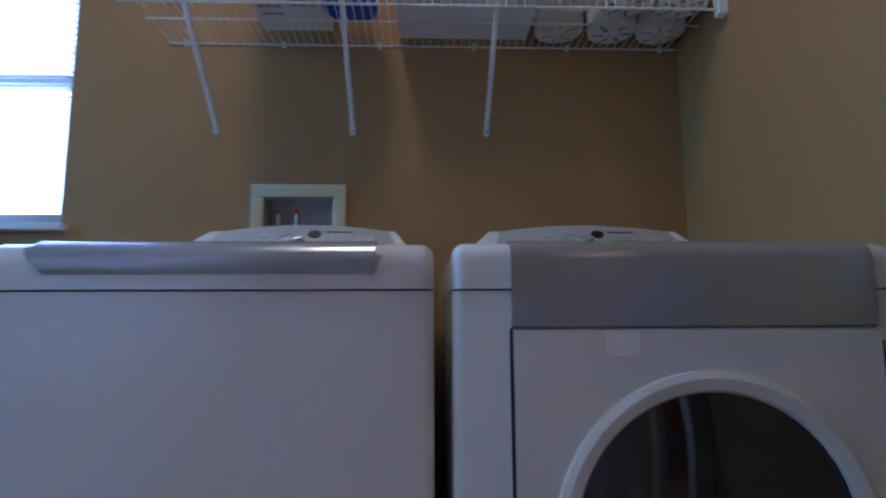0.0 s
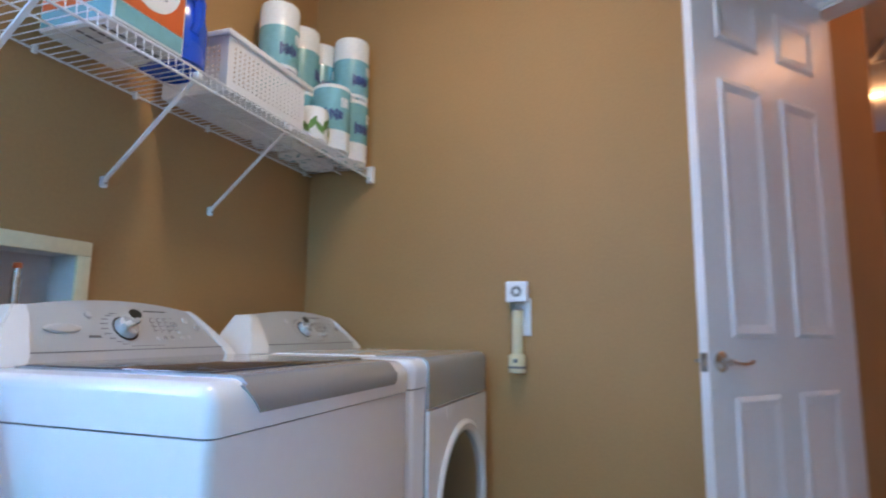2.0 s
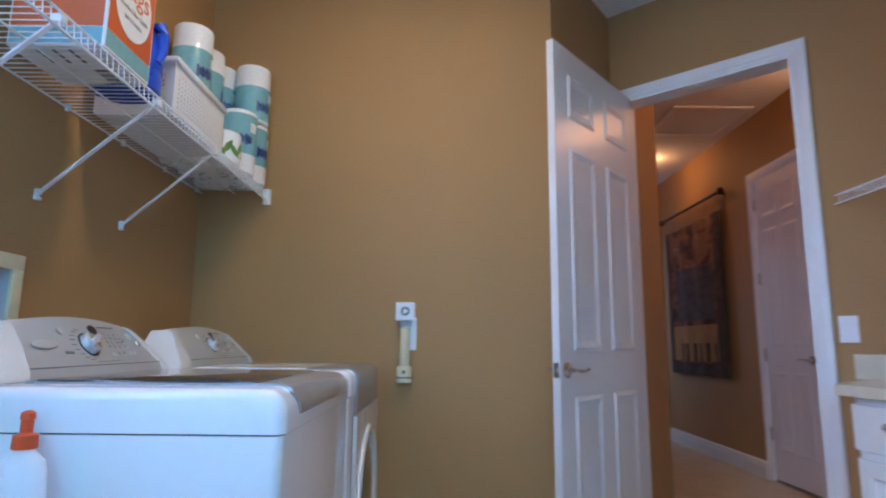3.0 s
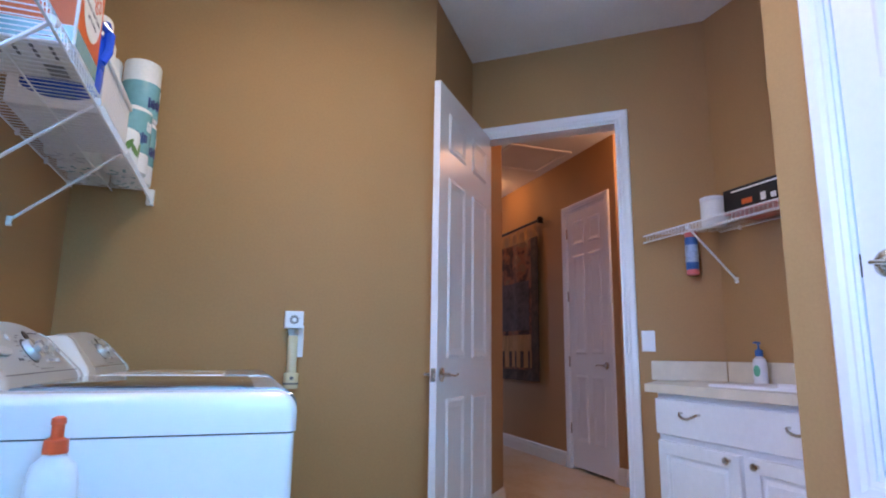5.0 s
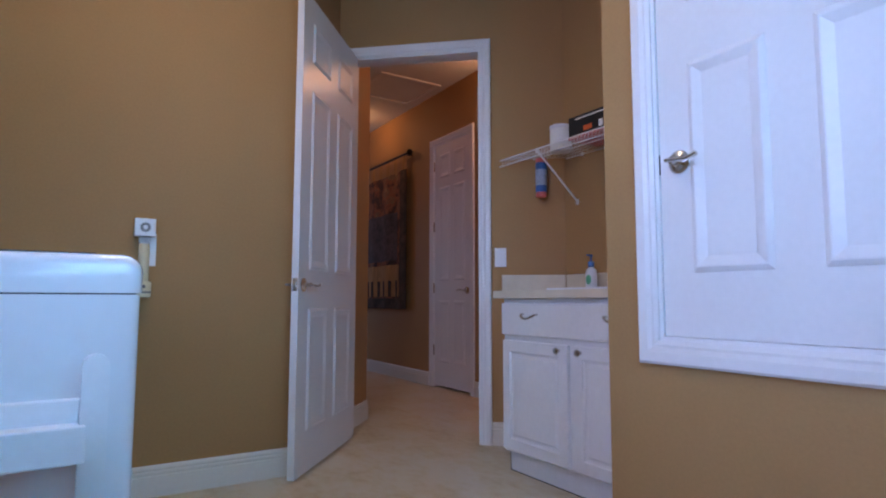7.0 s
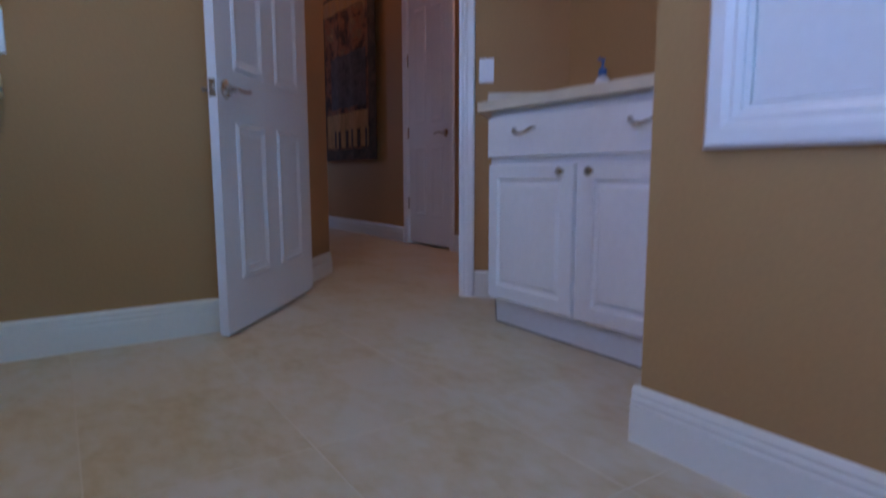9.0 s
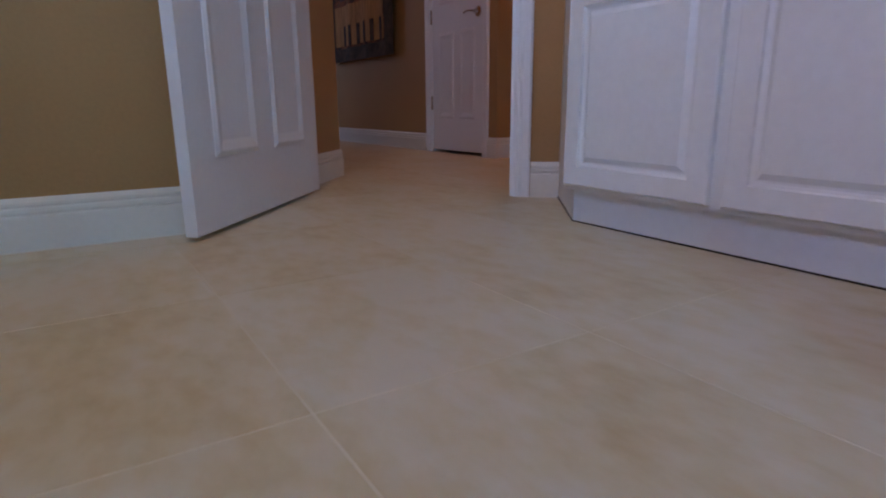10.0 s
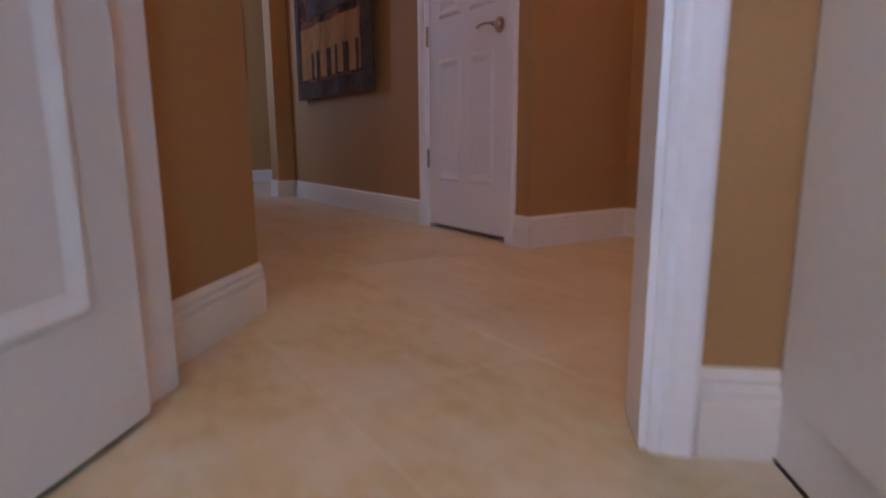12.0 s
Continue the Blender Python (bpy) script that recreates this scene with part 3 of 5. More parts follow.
def console_details(con, w, y0, z0, kx, oval):
    bm = bmesh.new()
    lathe(bm, [(0.034, 0.0), (0.034, 0.0015)], 28, on_face(y0, z0, kx, 0.50, 0.0))
    ringp = part("knob_ring", bm, BLACK, con, "dark dial ring")
    bm = bmesh.new()
    lathe(bm, [(0.029, 0.001), (0.028, 0.010), (0.025, 0.016), (0.010, 0.018)], 28, on_face(y0, z0, kx, 0.50, 0.0))
    box(bm, -0.0075, 0.0075, -0.027, 0.027, 0.014, 0.030, 0.004, 2, on_face(y0, z0, kx, 0.50, 0.0) @ Matrix.Rotation(radians(-70), 4, "Z"))
    part("knob", bm, SILVER, con, "silver selector knob", True)
    for dx, f in ((-0.085, 0.80), (0.205, 0.72), (0.235, 0.52)):
        bm = bmesh.new()
        lathe(bm, [(0.0095, 0), (0.0095, 0.002), (0.0075, 0.004)], 16, on_face(y0, z0, kx + dx, f, 0.0))
        part("button", bm, SILVER, con, "silver round button", True)
    bm = bmesh.new()
    lathe(bm, [(0.018, 0), (0.018, 0.0015)], 20, on_face(y0, z0, kx + 0.05, 0.86, 0.0) @ Matrix.Diagonal((1, 0.8, 1, 1)))
    part("display", bm, BLACK, con, "small dark round display")
    bm = bmesh.new()
    box(bm, 0.078, 0.152, -0.0012, 0.0012, 0, 0.0010, m=on_face(y0, z0, kx, 0.93))
    part("display_line", bm, BLACK, con, "thin black display line")
    for k, (dx, f) in enumerate(((0.085, 0.26), (0.108, 0.27), (0.131, 0.28), (0.168, 0.27), (0.190, 0.28), (0.165, 0.44), (0.163, 0.60))):
        bm = bmesh.new()
        lathe(bm, [(0.0062, 0), (0.0062, 0.0015), (0.0050, 0.0028)], 12, on_face(y0, z0, kx + dx, f, 0.0))
        part("small_key", bm, SILVER, con, "", True)
    bm = bmesh.new()
    for i, (dx, hh) in enumerate(((0.086, 0.020), (0.108, 0.022), (0.131, 0.024), (0.150, 0.012))):
        box(bm, dx - 0.0006, dx + 0.0006, -hh, hh, 0, 0.0010, m=on_face(y0, z0, kx, 0.58))
        for k in range(4):
            box(bm, dx + 0.003, dx + 0.011, -0.0006, 0.0006, 0, 0.0010, m=on_face(y0, z0, kx, 0.46 + 0.10 * k))
    for i in range(9):
        a = math.pi * (0.60 + i * 0.10)
        box(bm, -0.009, 0.009, -0.0007, 0.0007, 0, 0.0010, m=on_face(y0, z0, kx + 0.056 * math.cos(a), 0.5) @ Matrix.Translation((0, 0.046 * math.sin(a), 0)))
    for i in range(8):
        box(bm, -0.004 + 0.013 * i, 0.004 + 0.013 * i, -0.0007, 0.0007, 0, 0.0010, m=on_face(y0, z0, kx, 0.10))
    part("printed_mark", bm, INK, con, "fine grey printed markings")["kind"] = "stuff"
    bm = bmesh.new()
    box(bm, 0.118, w - 0.053, -0.0008, 0.0008, -0.0002, 0.0012, m=on_face(y0, z0, 0, 0.02))
    part("crease", bm, GREY, con, "fold line along the foot of the panel")
    if oval:
        bm = bmesh.new()
        lathe(bm, [(0.044, 0), (0.044, 0.002), (0.038, 0.004)], 28, on_face(y0, z0, oval, 0.50, 0.0) @ Matrix.Diagonal((1, 0.27, 1, 1)))
        part("oval_badge", bm, SILVER, con, "silver oval badge", True)
        bm = bmesh.new()
        box(bm, 0.055, 0.085, -0.004, 0.002, 0, 0.0012, m=on_face(y0, z0, oval, 0.33))
        part("printed_mark", bm, INK, con)["kind"] = "stuff"


def appliance_base(ob, w, d, zs, zt):
    bm = bmesh.new()
    box(bm, 0, w, 0.004, d, 0.02, zs - 0.0016)
    bmesh.ops.bevel(bm, geom=[e for e in bm.edges if abs(e.verts[0].co.z - e.verts[1].co.z) > 0.1], offset=0.018, segments=4, profile=0.5, affect="EDGES")
    body = part("body", bm, APPLIANCE, ob, "white enamel cabinet", True)
    boxes("seam", [(0.008, w - 0.008, 0.012, d - 0.008, zs - 0.008, zs + 0.008)], DARK, ob)
    for x in (0.05, w - 0.05):
        for y in (0.06, d - 0.06):
            bm = bmesh.new()
            lathe(bm, [(0.022, 0), (0.022, 0.012), (0.010, 0.014), (0.010, 0.03)], 12, Matrix.Translation((x, y, 0)))
            part("foot", bm, DARK, ob)
    return body


def top_shell(ob, w, d, zs, zt, front_round=0.040):
    """White top with a rounded front edge and softened sides."""
    bm = bmesh.new()
    r = front_round
    prof = [(d, zs + 0.0014), (d, zt)] + [(r - r * math.sin(a), zt - r + r * math.cos(a)) for a in (radians(k * 15) for k in range(7))] + [(0, zs + 0.0014)]
    prism(bm, prof, Matrix(((0, 0, 1, 0), (1, 0, 0, 0), (0, 1, 0, 0), (0, 0, 0, 1))), w)
    side = [e for e in bm.edges if (e.verts[0].co.x < 0.001) == (e.verts[1].co.x < 0.001) and abs(e.verts[0].co.x - e.verts[1].co.x) < 0.001 and max(e.verts[0].co.z, e.verts[1].co.z) > zs + 0.02]
    bmesh.ops.bevel(bm, geom=side, offset=0.022, segments=4, profile=0.5, affect="EDGES")
    return part("top", bm, APPLIANCE, ob, "white rounded top", True)


W_W, W_D, SEAM, TOPZ = 0.735, 0.78, 0.875, 0.955
CY, CZ = 0.545, 0.955

washer = thing("washing_machine", Matrix.Translation((-0.698, 0.955, 0)), "white top-load washer with grey lid and console on tile floor", "washing machine")
appliance_base(washer, W_W, W_D, SEAM, TOPZ)
top_shell(washer, W_W, W_D, SEAM, TOPZ)


def lid_profile(y1):
    r = 0.044
    arc = [(r - 0.006 - r * math.sin(a), TOPZ + 0.005 - r + r * math.cos(a)) for a in (radians(k * 12) for k in range(8))]
    return [(y1, TOPZ + 0.005)] + arc + [(-0.006, 0.910), (-0.002, 0.901), (0.006, 0.899), (0.02, 0.92), (0.03, TOPZ - 0.01), (y1, TOPZ - 0.006)]


bm = bmesh.new()
lp = lid_profile(0.53)
for v in prism(bm, lp, Matrix(((0, 0, 1, 0.072), (1, 0, 0, 0), (0, 1, 0, 0), (0, 0, 0, 1))), 0.578):
    if v.co.y < 0.045:
        low = max(0.0, TOPZ - 0.004 - v.co.z) / 0.061
        v.co.x += 0.050 * low ** 1.6 if v.co.x < 0.3 else -0.022 * low ** 2
bmesh.ops.bevel(bm, geom=[e for e in bm.edges if abs(e.verts[0].co.x - e.verts[1].co.x) < 0.001], offset=0.012, segments=3, affect="EDGES")
lid = part("lid", bm, GREY, washer, "silver grey lid with rolled front lip", True)
bm = bmesh.new()
box(bm, 0.088, 0.628, 0.085, 0.512, TOPZ + 0.002, TOPZ + 0.0085, 0.003)
part("lid_window", bm, LIDGLASS, lid, "dark smoked glass lid window", True)
wc = console(washer, W_W, CY, CZ)
console_details(wc, W_W, CY, CZ, 0.375, 0.215)

D_W = 0.757
dryer = thing("clothes_dryer", Matrix.Translation((0.066, 0.955, 0)), "white front-load dryer with grey trim and round door window", "dryer")
body = appliance_base(dryer, D_W, W_D, SEAM, TOPZ)
top_shell(dryer, D_W, W_D, SEAM, TOPZ, 0.030)
bm = bmesh.new()
arc = [(0.034 - 0.008 - 0.034 * math.sin(a), TOPZ + 0.004 - 0.034 + 0.034 * math.cos(a)) for a in (radians(k * 15) for k in range(7))]
prism(bm, [(0.16, TOPZ + 0.004)] + arc + [(-0.008, 0.815), (0.002, 0.811), (0.010, 0.815), (0.012, TOPZ - 0.02), (0.16, TOPZ - 0.006)], Matrix(((0, 0, 1, 0.097), (1, 0, 0, 0), (0, 1, 0, 0), (0, 0, 0, 1))), 0.610)
part("front_trim", bm, GREY, dryer, "silver grey trim band over the front edge", True)
boxes("top_insert", [(0.12, 0.685, 0.165, 0.53, TOPZ - 0.002, TOPZ + 0.003)], APPLIANCE, dryer, "raised white top plate", bevel=0.002)
# door with round window
DCX, DCZ, R1, R0 = 0.417, 0.481, 0.262, 0.227
bm = bmesh.new()
seg = 64
outer = []
x0, x1, z0, z1 = 0.099, 0.706, 0.10, 0.808
for i in range(seg):
    a = 2 * math.pi * i / seg
    c, s = math.cos(a), math.sin(a)
    k = min(((x1 - DCX) if c > 0 else (x0 - DCX)) / c if abs(c) > 1e-6 else 9, ((z1 - DCZ) if s > 0 else (z0 - DCZ)) / s if abs(s) > 1e-6 else 9)
    outer.append((DCX + k * c, DCZ + k * s))
for cx, cz in ((x0, z0), (x1, z0), (x1, z1), (x0, z1)):
    i = min(range(seg), key=lambda q: (outer[q][0] - cx) ** 2 + (outer[q][1] - cz) ** 2)
    outer[i] = (cx, cz)
circ = [(DCX + R1 * math.cos(2 * math.pi * i / seg), DCZ + R1 * math.sin(2 * math.pi * i / seg)) for i in range(seg)]
o1 = [bm.verts.new((x, -0.010, z)) for x, z in outer]
o0 = [bm.verts.new((x, 0.010, z)) for x, z in outer]
c1 = [bm.verts.new((x, -0.010, z)) for x, z in circ]
c0 = [bm.verts.new((x, 0.010, z)) for x, z in circ]
for i in range(seg):
    j = (i + 1) % seg
    bm.faces.new((o1[i], o1[j], c1[j], c1[i]))
    bm.faces.new((o0[i], o0[j], o1[j], o1[i]))
    bm.faces.new((c1[i], c1[j], c0[j], c0[i]))
ddoor = part("door", bm, APPLIANCE, dryer, "white square dryer door", True)
bm = bmesh.new()
lathe(bm, [(R1 + 0.001, 0.0), (R1, 0.012), (R1 - 0.012, 0.017), (R0 + 0.004, 0.012), (R0, 0.004), (R0, 0.0)], 64, Matrix.Translation((DCX, -0.004, DCZ)) @ Matrix.Rotation(radians(90), 4, "X"))
bmesh.ops.delete(bm, geom=[f for f in bm.faces if len(f.verts) > 8], context="FACES_ONLY")
part("window_ring", bm, APPLIANCE, ddoor, "pale ring round the door window", True)
bm = bmesh.new()
lathe(bm, [(R0 + 0.002, -0.004), (R0, 0.0), (R0 * 0.75, 0.010), (R0 * 0.4, 0.016), (0.01, 0.018)], 48, Matrix.Translation((DCX, -0.002, DCZ)) @ Matrix.Rotation(radians(90), 4, "X"))
part("window_glass", bm, DOORGLASS, ddoor, "dark domed glass", True)
bm = bmesh.new()
prism(bm, [(0, 0.010), (0.012, 0.003), (0.044, 0.003), (0.056, 0.010), (0.056, 0.043), (0, 0.043)], Matrix(((1, 0, 0, 0.247), (0, 0, -1, -0.0101), (0, 1, 0, 0.763), (0, 0, 0, 1))), 0.0008)
part("energy_sticker", bm, STICKER_GLARE, ddoor, "small glossy sticker, painted pale for its reflection")
boxes("door_seam", [(0.0935, 0.0985, 0.0025, 0.0055, 0.10, 0.812)], DARK, dryer)
boxes("hinge", [(0.7085, 0.7125, -0.009, 0.001, 0.70, 0.79)], CHROME, dryer)
dc = console(dryer, D_W, CY, CZ)
console_details(dc, D_W, CY, CZ, 0.385, None)


# ---- wire shelves ----
def wire_shelf(name, m, length, depth, label, brackets, drop=0.28, ends=(False, True), cut=0.0):
    """Vinyl-coated wire shelf: local x along, y from the wall (0) to the front (-depth), z of the deck at 0."""
    ob = thing(name, m, label, "shelf")
    rods = ((0.0, -0.004, -0.006, 0.0032), (0.0, -depth * 0.5, -0.006, 0.003), (0.0, -depth, -0.006, 0.0035), (0.0, -depth - 0.004, -0.046, 0.0035))
    for _, y, z, r in rods:
        bm = bmesh.new()
        tube(bm, [(0, y, z), (length - cut * (1 + y / depth) * (y > -depth), y, z)], r, 6)
        part("long_rod", bm, WIRE, ob, smooth=True)
    bm = bmesh.new()
    tube(bm, [(0, 0.0, 0), (0, -depth + 0.004, 0), (0, -depth - 0.002, -0.006), (0, -depth - 0.006, -0.048)], 0.0017, 5)
    first = part("deck_wire", bm, WIRE, ob, m=Matrix.Translation((0.008, 0, 0)))
    n = int(length / 0.0254)
    for i in range(1, n):
        x = 0.008 + i * 0.0254
        if cut and x > length - cut:
            # the shelf's end is cut off along the angled wall
            bm = bmesh.new()
            tube(bm, [(0, -depth * (x - length + cut) / cut, 0), (0, -depth + 0.004, 0), (0, -depth - 0.002, -0.006), (0, -depth - 0.006, -0.048)], 0.0017, 5)
            part("deck_wire", bm, WIRE, ob, m=Matrix.Translation((x, 0, 0)))
            continue
        c = first.copy()
        scene.collection.objects.link(c)
        c.matrix_basis = Matrix.Translation((0.008 + i * 0.0254, 0, 0))
    for bx in brackets:
        bm = bmesh.new()
        a, b = Vector((bx, -depth + 0.004, -0.026)), Vector((bx, -0.010, -drop))
        d = (b - a).normalized()
        up = Vector((1, 0, 0)).cross(d)
        rot = Matrix(((1, d.x, up.x, a.x), (0, d.y, up.y, a.y), (0, d.z, up.z, a.z), (0, 0, 0, 1)))
        box(bm, -0.0075, 0.0075, -0.01, (b - a).length, -0.003, 0.003, 0.002, 1, rot)
        box(bm, bx - 0.0085, bx + 0.0085, -0.016, -0.0005, -drop - 0.020, -drop + 0.012, 0.003)
        box(bm, bx - 0.011, bx + 0.011, -depth - 0.010, -depth + 0.012, -0.034, -0.014, 0.004)
        br = part("bracket", bm, WIRE, ob, "white steel support bracket", True)
        bm = bmesh.new()
        lathe(bm, [(0.004, 0), (0.004, 0.002), (0.002, 0.003)], 10, Matrix.Translation((bx, -0.016, -drop - 0.008)) @ Matrix.Rotation(radians(90), 4, "X"))
        part("screw", bm, CHROME, br)
    k = int(length / 0.30)
    for i in range(k + 1):
        x = 0.06 + i * (length - 0.12) / max(1, k)
        boxes("wall_clip", [(x - 0.006, x + 0.006, -0.012, -0.0005, -0.018, 0.004)], WIRE, ob, bevel=0.002)
    for e, x in zip(ends, (0.0, length)):
        if e:
            boxes("end_bracket", [(x - 0.028, x - 0.0005, -depth - 0.016, -depth + 0.014, -0.062, 0.010)], WIRE, ob, "white wall end bracket", bevel=0.003)
    return ob


SX0, DECK, SDEP = -0.80, 1.735, 0.315
wire_shelf("wire_shelf", Matrix.Translation((SX0, 1.81, DECK)), 0.868 - SX0, SDEP, "white vinyl-coated wire shelf above the washer and dryer", (0.168, 0.598, 1.026), drop=0.292)
TOP = DECK + 0.002


def towel_roll(x, y, z, turn, lo, hi, h=0.28, r=0.077):
    ob = thing("paper_towel_roll", pose(x, y, z, 0, 0, turn), "wrapped white paper towel roll with teal label", "paper towel", "paper towel rolls on the shelf")
    bm = bmesh.new()
    lathe(bm, [(0.018, 0.006), (0.022, 0.0), (r * 0.8, 0.001), (r * 0.97, 0.006), (r, 0.016), (r, h * 0.5), (r * 0.995, h - 0.016), (r * 0.95, h - 0.006), (r * 0.8, h), (0.022, h - 0.002), (0.018, h - 0.008)], 24)
    part("roll", bm, ROLLWHITE, ob, "", True)
    bm = bmesh.new()
    lathe(bm, [(r * 1.012, h * lo), (r * 1.015, h * (lo + 0.02)), (r * 1.015, h * (hi - 0.02)), (r * 1.012, h * hi)], 24)
    bmesh.ops.delete(bm, geom=[f for f in bm.faces if len(f.verts) > 8], context="FACES_ONLY")
    band = part("label_band", bm, TEAL, ob, "teal printed plastic band", True)
    bm = bmesh.new()
    for k in range(7):
        a = radians(-118 + k * 8)
        hh = (0.052, 0.034, 0.046, 0.030, 0.048, 0.036, 0.030)[k]
        box(bm, -0.0042, 0.0042, -0.0004, 0.0004, -hh / 2, hh / 2, m=Matrix.Translation((r * 1.024 * math.cos(a), r * 1.024 * math.sin(a), h * (lo + 0.22))) @ Matrix.Rotation(a + math.pi / 2, 4, "Z"))
    part("printed_mark", bm, NAVY, band)["kind"] = "stuff"
    bm = bmesh.new()
    for k in range(4):
        a = radians(-70 + k * 7)
        box(bm, -0.003, 0.003, -0.0004, 0.0004, -0.02, 0.02, m=Matrix.Translation((r * 1.022 * math.cos(a), r * 1.022 * math.sin(a), h * (lo + 0.42))) @ Matrix.Rotation(a + math.pi / 2, 4, "Z"))
    part("barcode", bm, PAPERWHITE, band)["kind"] = "stuff"
    # gathered film under the roll, with scraps of print
    bm = bmesh.new()
    for k in range(6):
        a = radians(k * 57 + turn)
        box(bm, 0.026, 0.060 + 0.010 * (k % 2), -0.0045 - 0.002 * (k % 3), 0.0045, -0.0006, 0.0004, m=Matrix.Rotation(a, 4, "Z"))
    part("film_print", bm, STEELBOX if turn > 0 else TEAL, ob)["kind"] = "stuff"
    return ob


for x, y, z, t in ((0.452, 1.725, 0, 20), (0.622, 1.725, 0, -30), (0.780, 1.725, 0, 10), (0.776, 1.563, 0, -15), (0.612, 1.560, 0, -48), (0.430, 1.700, 0.282, -20), (0.622, 1.725, 0.282, 25), (0.782, 1.725, 0.282, -35), (0.778, 1.565, 0.282, -25)):
    towel_roll(x, y, TOP + z, t, *((0.06, 0.62) if z else (0.30, 0.92)))

# white perforated basket
bask = thing("storage_basket", pose(-0.058, 1.522, TOP), "white perforated plastic storage basket on the wire shelf", "basket")
BL, BW, BH = 0.412, 0.245, 0.180


def hole_panel(bm, w, h, t, m, nx, nz, hs):
    """A thin panel with a real grid of square holes."""
    xs = [0.0]
    mx, mz = 0.022, 0.030
    px, pz = (w - 2 * mx) / nx, (h - 2 * mz) / nz
    for i in range(nx):
        c = mx + px * (i + 0.5)
        xs += [c - hs / 2, c + hs / 2]
    xs.append(w)
    zs = [0.0]
    for i in range(nz):
        c = mz + pz * (i + 0.5)
        zs += [c - hs / 2, c + hs / 2]
    zs.append(h)
    grid = {}
    for s, y in enumerate((0, t)):
        for i, x in enumerate(xs):
            for k, z in enumerate(zs):
                grid[s, i, k] = bm.verts.new((x, y, z))
    new_v = list(grid.values())
    solid = lambda i, k: 0 <= i < len(xs) - 1 and 0 <= k < len(zs) - 1 and not (i % 2 == 1 and k % 2 == 1)
    for i in range(len(xs) - 1):
        for k in range(len(zs) - 1):
            if solid(i, k):
                for s in (0, 1):
                    q = [grid[s, i, k], grid[s, i + 1, k], grid[s, i + 1, k + 1], grid[s, i, k + 1]]
                    bm.faces.new(q if s == 0 else q[::-1])
                for (di, dk), (p, r2) in (((0, -1), ((i, k), (i + 1, k))), ((0, 1), ((i, k + 1), (i + 1, k + 1))), ((-1, 0), ((i, k), (i, k + 1))), ((1, 0), ((i + 1, k), (i + 1, k + 1)))):
                    if not solid(i + di, k + dk):
                        bm.faces.new((grid[(0, *p)], grid[(0, *r2)], grid[(1, *r2)], grid[(1, *p)]))
    bmesh.ops.transform(bm, matrix=m, verts=new_v)


bm = bmesh.new()
hole_panel(bm, BL, BH, 0.003, Matrix.Translation((0, 0, 0)), 17, 8, 0.0075)
part("front_side", bm, WHITEPL, bask)
bm = bmesh.new()
hole_panel(bm, BL, BH, 0.003, Matrix.Translation((0, BW - 0.003, 0)), 17, 8, 0.0075)
part("back_side", bm, WHITEPL, bask)
for x in (0.003, BL):
    bm = bmesh.new()
    hole_panel(bm, BW - 0.006, BH, 0.003, Matrix.Translation((x, 0.003, 0)) @ Matrix.Rotation(radians(90), 4, "Z"), 10, 8, 0.0075)
    part("end_side", bm, WHITEPL, bask)
boxes("bottom", [(0.003, BL - 0.003, 0.003, BW - 0.003, 0.0, 0.004)], WHITEPL, bask)
bm = bmesh.new()
for it in ((-0.008, BL + 0.008, -0.010, 0.004, BH - 0.008, BH + 0.012), (-0.008, BL + 0.008, BW - 0.004, BW + 0.010, BH - 0.008, BH + 0.012), (-0.010, 0.004, -0.008, BW + 0.008, BH - 0.0075, BH + 0.0115), (BL - 0.004, BL + 0.010, -0.008, BW + 0.008, BH - 0.0075, BH + 0.0115)):
    box(bm, *it, 0.005)
part("rim", bm, WHITEPL, bask, "rolled white rim", True)

# blue detergent jug
jug = thing("detergent_jug", pose(-0.200, 1.590, TOP, 0, 0, -28), "blue plastic detergent jug with side handle on the shelf", "jug")
bm = bmesh.new()
lathe(bm, [(0.070, 0.0), (0.082, 0.006), (0.084, 0.03), (0.084, 0.12), (0.076, 0.165), (0.056, 0.200), (0.036, 0.218), (0.030, 0.228)], 28, None, 1.25)
part("body", bm, BLUE, jug, "", True)
bm = bmesh.new()
tube(bm, [(0.03, -0.058, 0.205), (0.03, -0.092, 0.198), (0.03, -0.105, 0.17), (0.03, -0.104, 0.12), (0.02, -0.096, 0.085)], 0.015, 10)
part("handle", bm, BLUE, jug, "moulded blue handle", True)
bm = bmesh.new()
lathe(bm, [(0.036, 0.226), (0.038, 0.230), (0.036, 0.262), (0.030, 0.267)], 24)
part("cap", bm, ORANGE, jug, "orange measuring cap", True)

# box of rags
rag = thing("rag_box", pose(-0.475, 1.495, TOP), "orange, white and teal printed box of shop rags", "box")
RW, RD, RH = 0.215, 0.235, 0.30
bm = bmesh.new()
box(bm, 0, RW, 0, RD, 0, RH, 0.002, 1)
part("carton", bm, PAPERWHITE, rag)
boxes("front_print", [(0.006, RW - 0.006, -0.0012, -0.0004, 0.052, RH - 0.004)], ORANGE, rag, "orange printed field")
boxes("side_print", [(-0.0012, -0.0004, 0.006, RD - 0.006, 0.052, RH - 0.004)], ORANGE, rag, "orange printed field")
boxes("teal_band", [(0.006, RW - 0.006, -0.0012, -0.0004, 0.006, 0.050)], TEAL, rag)
boxes("teal_band", [(-0.0012, -0.0004, 0.006, RD - 0.006, 0.006, 0.050)], TEAL, rag)
bm = bmesh.new()
lathe(bm, [(0.098, 0), (0.098, 0.0012)], 36, Matrix.Translation((RW / 2, -0.0012, 0.172)) @ Matrix.Rotation(radians(90), 4, "X") @ Matrix.Diagonal((0.88, 1, 1, 1)))
